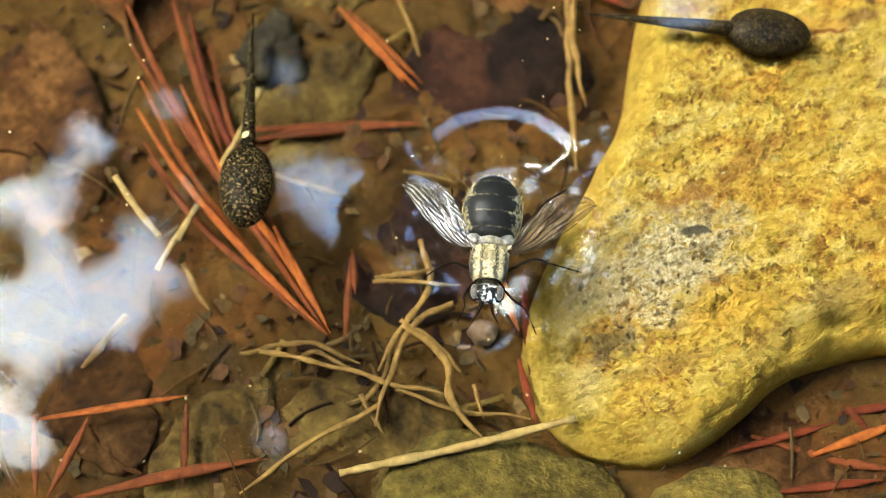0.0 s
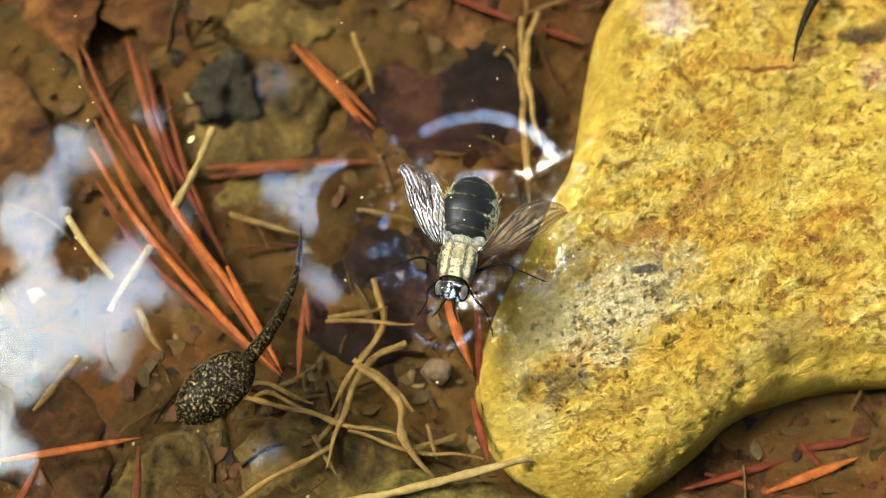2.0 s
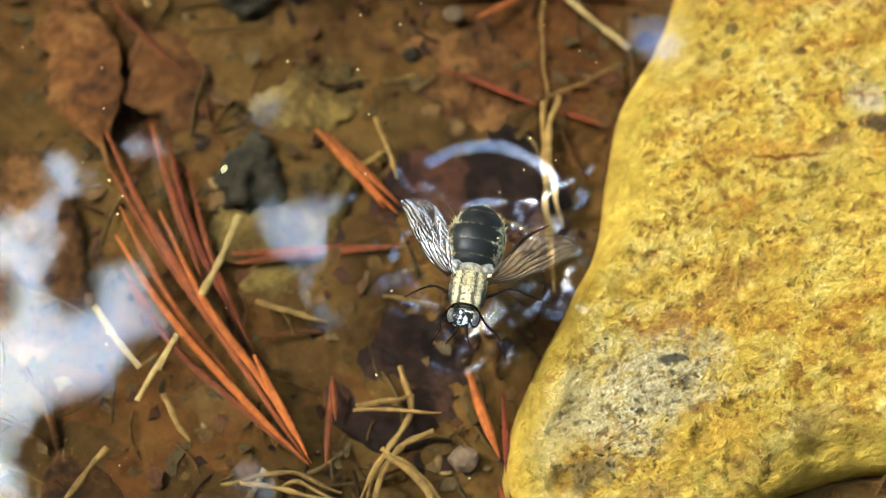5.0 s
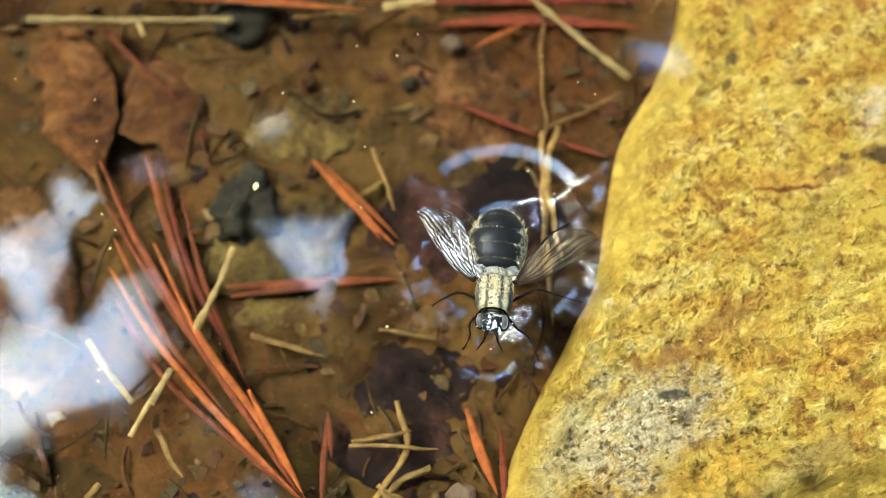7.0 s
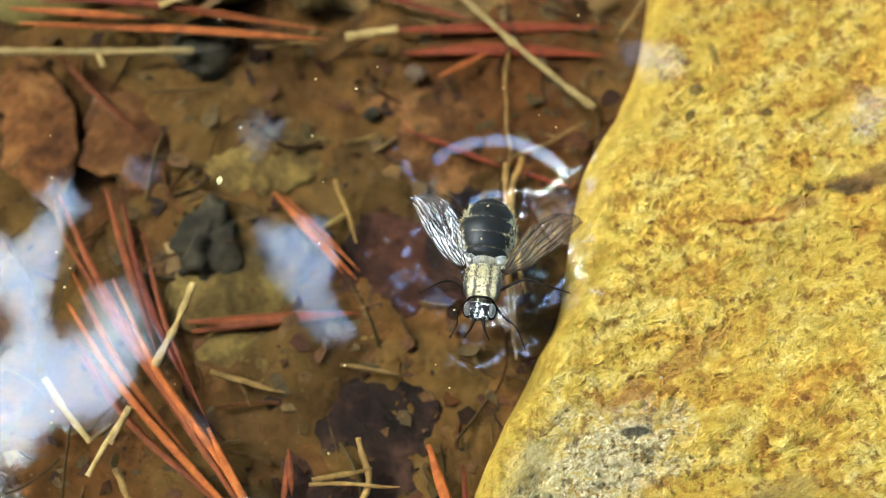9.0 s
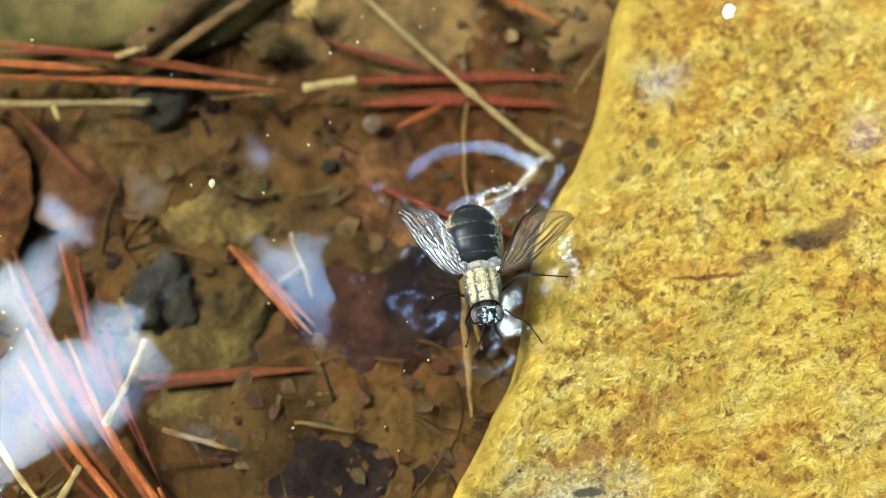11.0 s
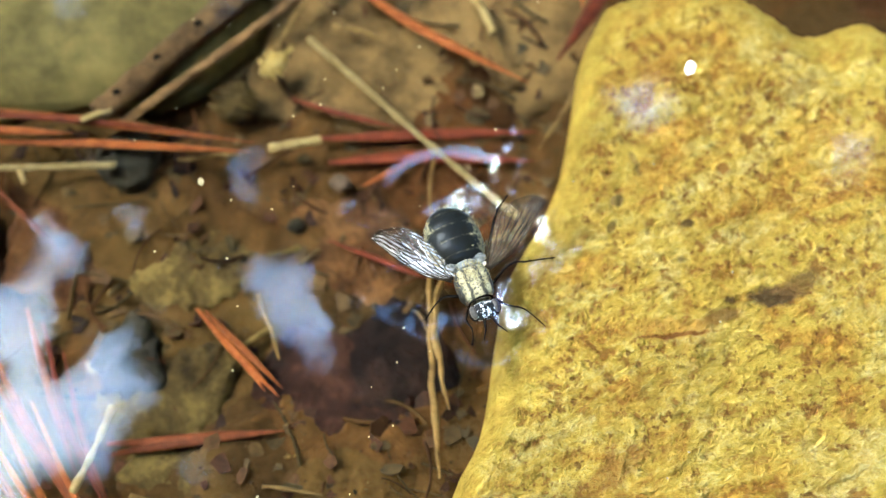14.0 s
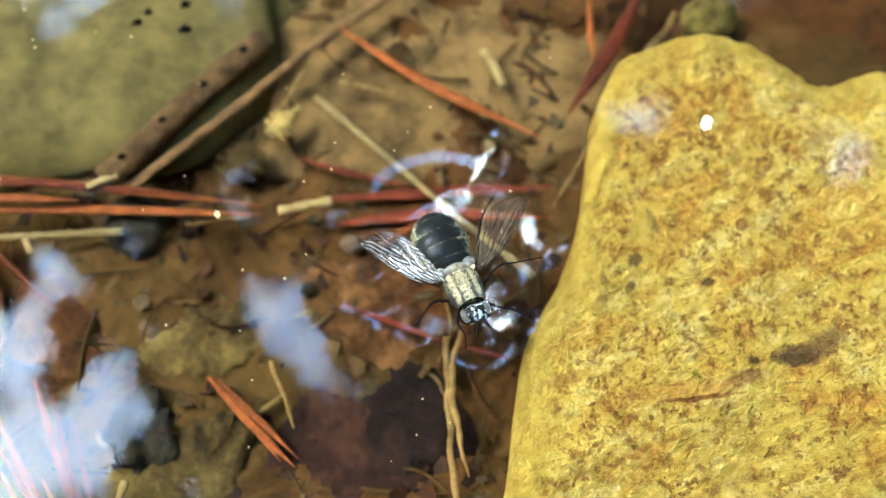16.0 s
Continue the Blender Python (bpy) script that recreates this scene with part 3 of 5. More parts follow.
def dead_leaf(x, y, z, length, width, turn, mat, label, seed, tilt=0.0, lobes=0.03):
    """A curled dead leaf with a midrib and side veins, its stalk at one end."""
    bm = bmesh.new()
    nu, nv, top = 36, 16, []
    for i in range(nu + 1):
        u = i / nu
        half = width / 2 * (math.sin(math.pi * u ** 0.85) ** 0.8 if 0 < u < 1 else 0) * (1 + lobes * math.sin(u * 31 + seed)) + 0.006
        row = []
        for k in range(nv + 1):
            v = 2 * k / nv - 1
            jag = 1 + 0.42 * noise.fractal(Vector((u * 3.5, seed + (v > 0) * 5, 0)), 0.8, 2.0, 4)
            h = 0.05 * noise.fractal(Vector((u * 2.5, v * 1.2, seed)), 0.9, 2.0, 3) - 0.09 * abs(v) ** 2.5 - 0.09 * abs(2 * u - 1) ** 4 - 0.014 * math.exp(-(v * 14) ** 2)
            h += 0.012 * math.sin((u * 9 - abs(v) * 1.6) * 2 * math.pi) * (1 - math.exp(-(v * 5) ** 2))
            row.append(((u - 0.5) * length, v * half * jag, h))
        top.append(row)
    layers = []
    for off in (0.0, -0.022):
        layers.append([[bm.verts.new((a * CM, b * CM, (c + off) * CM)) for a, b, c in row] for row in top])
    for n, g in enumerate(layers):
        for i in range(nu):
            for k in range(nv):
                q = (g[i][k], g[i + 1][k], g[i + 1][k + 1], g[i][k + 1])
                bm.faces.new(q if n == 0 else q[::-1])
    a, b = layers
    for i in range(nu):
        bm.faces.new((a[i][0], b[i][0], b[i + 1][0], a[i + 1][0]))
        bm.faces.new((a[i][nv], a[i + 1][nv], b[i + 1][nv], b[i][nv]))
    for k in range(nv):
        bm.faces.new((a[0][k], a[0][k + 1], b[0][k + 1], b[0][k]))
        bm.faces.new((a[nu][k], b[nu][k], b[nu][k + 1], a[nu][k + 1]))
    leaf = part("dead_leaf", bm, M_LEAF[mat])
    leaf.matrix_basis = pose(x * CM, y * CM, (z + 0.06) * CM, tilt, 0, turn)
    stalk = bmesh.new()
    tube(stalk, [Vector((s * CM, 0.02 * s * s * CM, -0.02 * CM)) for s in (length * 0.46, length * 0.52, length * 0.6, length * 0.68)], [0.0004, 0.00035, 0.0003, 0.0004])
    part("leaf_stalk", stalk, M_LEAF[mat], leaf)
    return tagged(leaf, label, "leaf")


dead_leaf(-4.45, 4.9, -1.67, 2.2, 0.95, -72, "orange", "orange-brown dead leaf sunk on the pond floor", 1.0, 6)
dead_leaf(-3.3, 4.75, -1.71, 1.7, 1.1, -55, "orange", "rusty brown dead leaf sunk on the pond floor", 2.0)
dead_leaf(-4.9, 2.4, -1.71, 3.2, 1.5, -75, "brown", "brown dead leaf sunk on the pond floor", 3.0, 4)
dead_leaf(0.5, 4.75, -1.75, 2.6, 1.5, -22, "brown", "dull brown dead leaf flat on the pond floor", 4.0)
dead_leaf(0.15, 2.7, -1.73, 2.7, 1.7, -60, "maroon", "dark maroon dead leaf flat on the pond floor", 5.0)
dead_leaf(-0.42, 1.15, -1.74, 2.1, 1.7, 35, "dark", "blackish brown rotten leaf flat on the pond floor", 16.0)
dead_leaf(0.75, 3.6, -1.73, 2.0, 1.2, 75, "dark", "blackish brown rotten leaf beside the large stone", 17.0)
dead_leaf(-1.9, 3.1, -1.73, 2.0, 1.3, 30, "ochre", "ochre-olive dead leaf flat on the pond floor", 6.0)
dead_leaf(-0.74, 7.18, -1.35, 0.42, 0.3, 40, "yellow", "bright yellow leaf fragment on the pond floor", 7.0, 10, 0.3)
dead_leaf(-1.21, 6.74, -1.45, 0.6, 0.5, 70, "ochre", "tan leaf fragment on the pond floor", 8.0, 10, 0.3)
dead_leaf(3.6, -1.3, -1.80, 2.4, 1.3, 20, "brown", "reddish brown dead leaf under the large stone", 9.0)
dead_leaf(-1.6, 4.6, -1.75, 1.8, 1.0, 10, "ochre", "brownish olive dead leaf flat on the pond floor", 10.0)
dead_leaf(-2.6, -1.2, -1.75, 2.0, 1.2, 60, "ochre", "olive dead leaf flat on the pond floor", 11.0)
dead_leaf(-3.9, -0.6, -1.75, 1.9, 1.1, 110, "brown", "dull brown dead leaf flat on the pond floor", 12.0)
dead_leaf(-1.0, -1.0, -1.75, 2.2, 1.5, 15, "ochre", "olive dead leaf under the roots", 19.0)
dead_leaf(-1.5, 2.2, -1.75, 1.8, 0.9, 5, "ochre", "olive dead leaf flat on the pond floor", 13.0)


def twig(points, z, width, label, knots=0):
    bm = bmesh.new()
    line = smooth_line([(x * CM, y * CM, z * CM) for x, y in points], 24)
    rad = [width / 2 * CM * (1 + 0.16 * noise.noise(Vector((i * 0.35, width * 9, 0)))) for i in range(len(line))]
    tube(bm, line, rad, 0.8, 16)
    for v in bm.verts:
        v.co += Vector((0, 0, 1)) * 0.0003 * noise.noise(v.co * 900)
    ob = part("twig", bm, M_BARK)
    for k in range(knots):
        q = line[int((k + 0.5) / knots * (len(line) - 1))]
        kb = bmesh.new()
        blob(kb, q + Vector((0, 0, width * 0.36 * CM)), (0.06 * CM, 0.05 * CM, 0.03 * CM), 0.3, 2, k, 10, 6)
        part("knot", kb, M_DARK, ob, "dark knot hole")
    return tagged(ob, label, "twig")


twig([(-2.8, 6.4), (-1.9, 7.35), (-0.95, 8.3)], -1.2, 0.34, "broken brown twig with dark knot holes", 4)
twig([(-2.6, 6.3), (-1.4, 7.3), (-0.2, 8.35), (1.2, 9.4)], -1.32, 0.13, "thin dark twig beside the broken twig")


def needle(points, z, width, colour):
    """A dry pine needle: flattened, pointed at one end, with a pale groove."""
    bm = bmesh.new()
    line = smooth_line([(x * CM, y * CM, (z + 0.02 * noise.noise(Vector((x, y, 1)))) * CM) for x, y in points], 10)
    n = len(line) - 1
    rad = [width * 0.42 * CM * min(1, 0.35 + 1.6 * i / n, 0.12 + 2.6 * (1 - i / n)) for i in range(n + 1)]
    tube(bm, line, rad, 0.45, 8)
    ob = part("pine_needle", bm, M_NEEDLE[colour])
    words = {"orange": "dry bright orange pine needle under water", "rust": "dull rust-brown pine needle under water", "red": "dark red-brown pine needle under water"}
    return tagged(ob, words[colour], "pine needle", "fallen pine needles")


def straw(points, z, width, pale):
    bm = bmesh.new()
    line = smooth_line([(x * CM, y * CM, (z + 0.05 * noise.noise(Vector((x * 1.3, y * 1.3, 4)))) * CM) for x, y in points], 16)
    if not pale:
        line = [q + 0.045 * CM * Vector((noise.noise(q * 260), noise.noise(q * 260 + Vector((9, 0, 0))), 0)) for q in line]
    n = len(line) - 1
    rad = [width * (0.42 if pale else 0.34) * CM * (1 + 0.5 * noise.noise(Vector((q.x * 700, q.y * 700, 3)))) * (1 if pale else min(1, 0.35 + 2.5 * (1 - i / n))) for i, q in enumerate(line)]
    tube(bm, line, rad, 0.7, 8)
    words = ("tan thin root or stem on the pond floor", "pale yellow dry grass stem under water")[pale]
    return tagged(part("grass_stem", bm, M_STRAW[pale]), words, "stem", "loose stems")


needle([(-4.01, 3.95), (-3.41, 2.82), (-2.33, 1.23), (-1.47, 0.03)], -1.45, 0.12, "rust")
needle([(-3.50, 4.07), (-3.16, 3.12), (-2.71, 1.99)], -1.52, 0.12, "rust")
needle([(-3.76, 2.61), (-3.11, 1.69), (-2.16, 0.66), (-1.45, -0.01)], -1.4, 0.11, "orange")
needle([(-3.27, 2.88), (-2.67, 1.78), (-1.98, 0.87), (-1.42, -0.01)], -1.35, 0.1, "orange")
needle([(-2.09, 1.17), (-1.78, 0.60), (-1.46, 0.07)], -1.3, 0.12, "orange")
needle([(-3.92, 3.45), (-3.25, 2.45), (-2.25, 1.12), (-1.52, 0.06)], -1.5, 0.10, "rust")
needle([(-3.58, 2.02), (-2.92, 1.22), (-2.02, 0.46), (-1.44, -0.02)], -1.48, 0.09, "rust")
needle([(-3.30, 3.90), (-2.92, 2.72), (-2.32, 1.58)], -1.55, 0.11, "red")
needle([(-3.78, 3.02), (-3.05, 1.78), (-2.30, 0.92)], -1.55, 0.10, "orange")
needle([(-3.05, 3.55), (-2.66, 2.35), (-2.12, 1.25)], -1.58, 0.09, "rust")
needle([(-3.66, 2.25), (-3.11, 1.44), (-2.36, 0.73)], -1.52, 0.1, "rust")
needle([(-1.55, 4.02), (-1.09, 3.49), (-0.57, 2.95)], -1.52, 0.12, "orange")
needle([(-2.40, 2.34), (-1.66, 2.46), (-0.80, 2.55)], -1.6, 0.16, "rust")
needle([(-4.42, -0.98), (-3.66, -0.84), (-2.88, -0.69)], -1.45, 0.1, "orange")
needle([(-3.96, -1.78), (-3.02, -1.53), (-2.07, -1.33)], -1.52, 0.15, "rust")
needle([(-4.50, -0.92), (-4.37, -1.81)], -1.52, 0.09, "rust")
needle([(-3.91, -0.91), (-4.27, -1.81)], -1.52, 0.11, "rust")
needle([(-2.91, -0.77), (-2.87, -1.64)], -1.52, 0.1, "rust")
needle([(-1.26, 0.91), (-1.28, -0.05)], -1.52, 0.09, "rust")
needle([(0.58, -0.20), (0.77, -0.90)], -1.52, 0.11, "red")
needle([(0.25, 1.03), (0.40, 0.56), (0.58, 0.09)], -1.45, 0.14, "orange")
needle([(0.62, 0.83), (0.70, -0.37)], -1.52, 0.1, "red")
needle([(-1.25, 1.00), (-1.19, 0.49)], -1.52, 0.08, "rust")
needle([(-1.46, 3.93), (-1.08, 3.49), (-0.73, 3.02)], -1.52, 0.1, "orange")
needle([(-0.05, 4.85), (0.56, 4.59), (1.15, 4.32)], -1.52, 0.09, "red")
needle([(1.30, 4.29), (1.86, 4.10)], -1.52, 0.08, "red")
needle([(-4.90, 6.59), (-2.96, 6.32), (-0.92, 5.99)], -1.2, 0.14, "orange")
needle([(-4.77, 6.24), (-3.05, 6.10)], -1.12, 0.14, "orange")
needle([(-4.67, 6.11), (-2.69, 6.03), (-0.96, 5.90)], -1.25, 0.14, "orange")
needle([(-4.40, 6.36), (-3.61, 6.37), (-1.82, 6.15)], -1.16, 0.1, "red")
needle([(-0.55, 6.77), (0.10, 6.53), (0.84, 6.32)], -1.52, 0.11, "red")
needle([(-0.08, 5.93), (1.00, 5.99), (2.41, 5.91)], -1.62, 0.22, "red")
needle([(-0.04, 8.47), (1.05, 7.61), (2.36, 6.82)], -1.3, 0.17, "orange")
needle([(3.81, 8.98), (3.36, 8.15), (2.74, 7.20)], -1.4, 0.24, "red")
needle([(3.11, 8.95), (3.10, 7.96)], -1.45, 0.1, "orange")
needle([(-1.45, 3.99), (-1.03, 3.56), (-0.53, 3.04)], -1.52, 0.1, "orange")
needle([(0.34, 5.56), (0.95, 5.89)], -1.52, 0.1, "orange")
needle([(-0.25, 6.25), (1.06, 6.29), (2.48, 6.31)], -1.62, 0.2, "red")
needle([(-2.46, 2.46), (-1.52, 2.50), (-0.51, 2.58)], -1.6, 0.16, "rust")
needle([(-4.30, 5.89), (-3.74, 5.31), (-3.15, 4.75)], -1.52, 0.09, "rust")
needle([(2.80, -1.11), (3.95, -0.77)], -1.7, 0.11, "red")
needle([(3.90, -0.69), (4.81, -0.53)], -1.7, 0.12, "red")
needle([(3.05, -0.93), (3.93, -1.17), (4.63, -1.27)], -1.72, 0.12, "rust")
needle([(3.68, -1.13), (4.66, -0.75)], -1.66, 0.13, "orange")
needle([(3.31, -1.52), (4.38, -1.37)], -1.7, 0.12, "red")
needle([(3.98, -0.48), (4.41, -1.01)], -1.7, 0.1, "red")
straw([(-1.25, -1.50), (-0.11, -1.22), (1.17, -0.87)], -1.35, 0.1, 1)
straw([(1.12, 4.36), (1.14, 3.03), (1.21, 1.98)], -1.45, 0.11, 0)
straw([(-0.11, 0.36), (-0.47, 0.21), (-0.72, -0.23), (-0.90, -0.99)], -1.4, 0.1, 0)
straw([(-0.66, 0.12), (-0.21, -0.29), (-0.12, -0.68), (0.21, -1.08)], -1.35, 0.12, 0)
straw([(-2.16, -0.20), (-1.32, -0.35), (-0.77, -0.54), (-0.18, -0.65)], -1.42, 0.08, 0)
straw([(-0.87, -0.76), (-1.52, -1.11), (-2.27, -1.70)], -1.45, 0.09, 0)
straw([(-0.71, -0.58), (-0.23, -0.75), (0.71, -0.86)], -1.45, 0.07, 0)
straw([(-0.99, 0.55), (-0.51, 0.58), (-0.05, 0.54)], -1.3, 0.06, 0)
straw([(-1.07, -0.63), (-0.82, -1.05)], -1.52, 0.07, 0)
straw([(-1.81, -0.31), (-1.57, -0.18), (-1.08, -0.39)], -1.52, 0.07, 0)
straw([(-0.74, 0.06), (-0.84, -0.44), (-1.07, -0.76)], -1.52, 0.07, 0)
straw([(0.12, -0.48), (0.24, -0.85)], -1.52, 0.06, 0)
straw([(-2.13, 1.85), (-1.74, 1.74), (-1.33, 1.60)], -1.45, 0.09, 0)
straw([(-2.34, 2.78), (-2.50, 2.28), (-2.69, 1.82)], -1.2, 0.1, 1)
straw([(-2.94, 1.40), (-3.11, 0.99)], -1.3, 0.08, 1)
straw([(-3.85, 1.68), (-3.59, 1.32), (-3.30, 0.99)], -1.2, 0.08, 1)
straw([(-3.03, 0.73), (-2.89, 0.46), (-2.72, 0.23)], -1.35, 0.1, 0)
straw([(-2.94, 1.40), (-3.13, 1.04), (-3.32, 0.65)], -1.3, 0.07, 1)
straw([(-3.62, 0.15), (-4.02, -0.45)], -1.4, 0.12, 0)
straw([(-0.98, 0.61), (-0.62, 0.71), (-0.35, 0.78)], -1.4, 0.08, 0)
straw([(-0.49, 1.11), (-0.39, 0.57), (-0.67, 0.13), (-0.90, -0.41)], -1.42, 0.1, 0)
straw([(-0.70, 0.19), (-0.36, -0.08), (-0.03, -0.40)], -1.4, 0.1, 0)
straw([(-0.40, 0.25), (-0.08, 0.33)], -1.42, 0.06, 0)
straw([(-2.40, -0.21), (-1.68, -0.08), (-1.08, -0.30)], -1.5, 0.08, 0)
straw([(-0.71, 1.92), (-0.05, 1.83)], -1.5, 0.07, 0)
straw([(1.23, 4.50), (1.71, 4.73), (2.13, 4.97)], -1.55, 0.06, 0)
straw([(-0.33, 7.50), (0.61, 6.52), (1.44, 5.70), (2.16, 5.01)], -1.3, 0.1, 1)
straw([(1.20, 6.17), (1.13, 5.23), (1.20, 4.56), (1.03, 4.12)], -1.58, 0.05, 0)
straw([(4.14, 8.47), (3.36, 7.30), (2.45, 5.85)], -1.2, 0.12, 0)
straw([(-5.04, 5.76), (-3.60, 5.76), (-2.57, 5.78)], -1.3, 0.12, 1)
straw([(-3.72, 5.76), (-3.62, 5.55)], -1.3, 0.08, 1)
straw([(-0.77, 5.97), (-0.14, 6.08)], -1.3, 0.14, 1)
straw([(-1.86, 5.91), (-1.10, 5.97)], -1.45, 0.07, 0)
straw([(-0.06, 7.77), (0.60, 7.56)], -1.4, 0.1, 0)
straw([(1.73, 8.18), (1.87, 7.91), (1.97, 7.65)], -1.45, 0.14, 1)
straw([(1.84, 7.86), (2.18, 7.20)], -1.5, 0.07, 0)
straw([(1.32, 4.39), (1.17, 3.80), (1.30, 2.75)], -1.4, 0.1, 0)
straw([(-2.98, 6.27), (-2.63, 6.42)], -1.1, 0.1, 1)
straw([(-0.85, 4.18), (-0.57, 3.37)], -1.5, 0.07, 0)
straw([(-0.33, 8.19), (-0.60, 7.63), (-0.93, 7.06)], -1.3, 0.07, 0)


# ---- trees round the pond: crowns the water mirrors, and unseen leaves that block light ----
def in_gap(x, y, z):
    """How surely a leaf is missing there: the openings overhead."""
    u, v = x / z, y / z
    w = 0.06 * noise.noise(Vector((u * 11, v * 11, 0))) + 0.10 * noise.noise(Vector((u * 26, v * 26, 7)))
    main = ((u + 0.35) / 0.18) ** 2 + ((v - 0.298) / 0.116) ** 2
    bough = ((u + 0.265) / 0.055) ** 2 + ((v - 0.232) / 0.04) ** 2 < 1 + w * 9 or ((u + 0.15) / 0.055) ** 2 + ((v - 0.345) / 0.06) ** 2 < 1 + w * 9
    if main < 1 + w * 20 and not bough:
        return 0.99
    r = math.hypot(u - 0.03, v - 0.38)
    if 0.40 + 0.1 * w < r < 0.62 + 0.1 * w and v < 0.15:
        return 0.99
    # unseen opening, added so that the sun reaches the stone
    if ((u + 0.82) / 0.28) ** 2 + ((v - 0.18) / 0.28) ** 2 < 1 + w * 14:
        return 0.97
    if 0.72 + w < v < 1.0 + w and abs(u) < 0.45:
        return 0.97
    for hu, hv, r in ((-0.31, 0.46, 0.03), (-0.25, 0.49, 0.024), (-0.155, 0.53, 0.022), (-0.085, 0.40, 0.044), (0.19, 0.60, 0.028), (0.36, 0.54, 0.025), (-0.15, 0.43, 0.022), (-0.18, 0.40, 0.015), (-0.11, 0.66, 0.018)):
        if math.hypot(u - hu, v - hv) < r * (1.15 + w * 5):
            return 0.985 if r > 0.023 else 0.87
    return 0.0


def tree(x, y, height, spread, label, seed):
    rng = random.Random(seed)
    base = floor_height(x, y)
    root = tagged(new("tree"), label, "tree", "trees round the pond")
    root.matrix_basis = pose(x, y, base)
    bm = bmesh.new()
    line = smooth_line([(0, 0, -0.1), (0.1 * rng.uniform(-1, 1), 0.1, height * 0.3), (0.3 * rng.uniform(-1, 1), 0.2, height * 0.65), (0, 0, height)], 6)
    tube(bm, line, [0.16 * (1 - 0.85 * i / (len(line) - 1)) for i in range(len(line))], 1.0, 12)
    part("trunk", bm, M_TRUNK, root)
    ends = []
    for k in range(9):
        a, z = 2 * math.pi * (k / 9 + rng.uniform(-0.04, 0.04)), height * rng.uniform(0.42, 0.85)
        reach = spread * rng.uniform(0.6, 1.0)
        tip = Vector((reach * math.cos(a), reach * math.sin(a), z + reach * rng.uniform(0.05, 0.35)))
        bm = bmesh.new()
        limb = smooth_line([(0, 0, z), tip * 0.5 + Vector((0, 0, z * 0.5 + 0.15)), tip], 5)
        tube(bm, limb, [0.05 * (1 - 0.8 * i / (len(limb) - 1)) for i in range(len(limb))], 1.0, 7)
        part("limb", bm, M_TRUNK, root)
        ends += limb[2:]
    verts, faces = [], []

    def leaf_at(c, q, s, n):
        for a, b, h in ((-1.2, 0, 0), (-0.3, 0.62, 0.1), (0.5, 0.5, 0.1), (1.3, 0, -0.15), (0.5, -0.5, 0.1), (-0.3, -0.62, 0.1)):
            verts.append(c + q @ Vector((a * s, b * s, h * s)))
        faces.extend([(n, n + 1, n + 5), (n + 1, n + 2, n + 4, n + 5), (n + 2, n + 3, n + 4)])

    tries = int(9000 * (spread / 2.5) ** 2)
    for _ in range(tries):
        if rng.random() < 0.45:
            c = rng.choice(ends) + Vector((rng.gauss(0, 0.42), rng.gauss(0, 0.42), rng.gauss(0, 0.26))) * spread / 2.5
        else:
            a, r = rng.uniform(0, 2 * math.pi), spread * 1.1 * math.sqrt(rng.random())
            c = Vector((r * math.cos(a), r * math.sin(a), height * (0.95 - 0.4 * (r / spread) ** 2) + rng.gauss(0, 0.3)))
        w = c + Vector((x, y, base))
        if w.z < 1.4 or rng.random() < in_gap(w.x, w.y, w.z):
            continue
        q = Euler((rng.uniform(-0.7, 0.7), rng.uniform(-0.7, 0.7), rng.uniform(0, 6.3))).to_matrix()
        s, n = rng.uniform(0.05, 0.085), len(verts)
        leaf_at(c, q, s, n)
    # added, unseen: the outer trees' leaves down to the ground block horizon light
    for _ in range(3000 if math.hypot(x, y) > 4.5 else 0):
        a, r = rng.uniform(0, 2 * math.pi), spread * 1.15 * math.sqrt(rng.random())
        c = Vector((r * math.cos(a), r * math.sin(a), height * 0.6 * rng.random()))
        if math.hypot(c.x + x, c.y + y) > 3.4:
            leaf_at(c, Euler((rng.uniform(-1.2, 1.2), rng.uniform(-1.2, 1.2), rng.uniform(0, 6.3))).to_matrix(), rng.uniform(0.08, 0.13), len(verts))
    me = bpy.data.meshes.new("crown")
    me.from_pydata(verts, [], faces)
    me.materials.append(M_GREEN)
    crown = new("crown", me)
    crown.parent = root
    return root


for k, (tx, ty, th, sp) in enumerate([(2.6, 0.8, 4.6, 2.9), (0.4, 2.6, 5.0, 3.0), (-2.9, 2.4, 4.8, 2.8), (-2.8, -0.9, 4.6, 2.9), (-0.4, -2.9, 4.8, 3.0), (2.3, -2.2, 5.0, 2.8),
                                      (4.6, 3.4, 6.0, 3.4), (-1.4, 6.0, 6.5, 3.4), (-5.6, 0.6, 6.2, 3.4), (0.6, -6.2, 6.2, 3.4), (5.2, -2.2, 6.0, 3.4), (-5.0, 5.2, 6.8, 3.4), (-4.6, -4.4, 6.2, 3.4), (2.6, 6.6, 6.6, 3.4)]):
    tree(tx, ty, th, sp, "leafy green tree at the edge of the pond", 100 + k)


# ---- the fly ----
def ellipsoid(name, centre, size, mat, parent, label="", rough=0.0, turn=0.0):
    bm = bmesh.new()
    blob(bm, [c * CM for c in centre], [s * CM for s in size], rough, 2.0, 1.0, 32, 20, pose(0, 0, 0, turn).to_3x3())
    return part(name, bm, mat, parent, label)


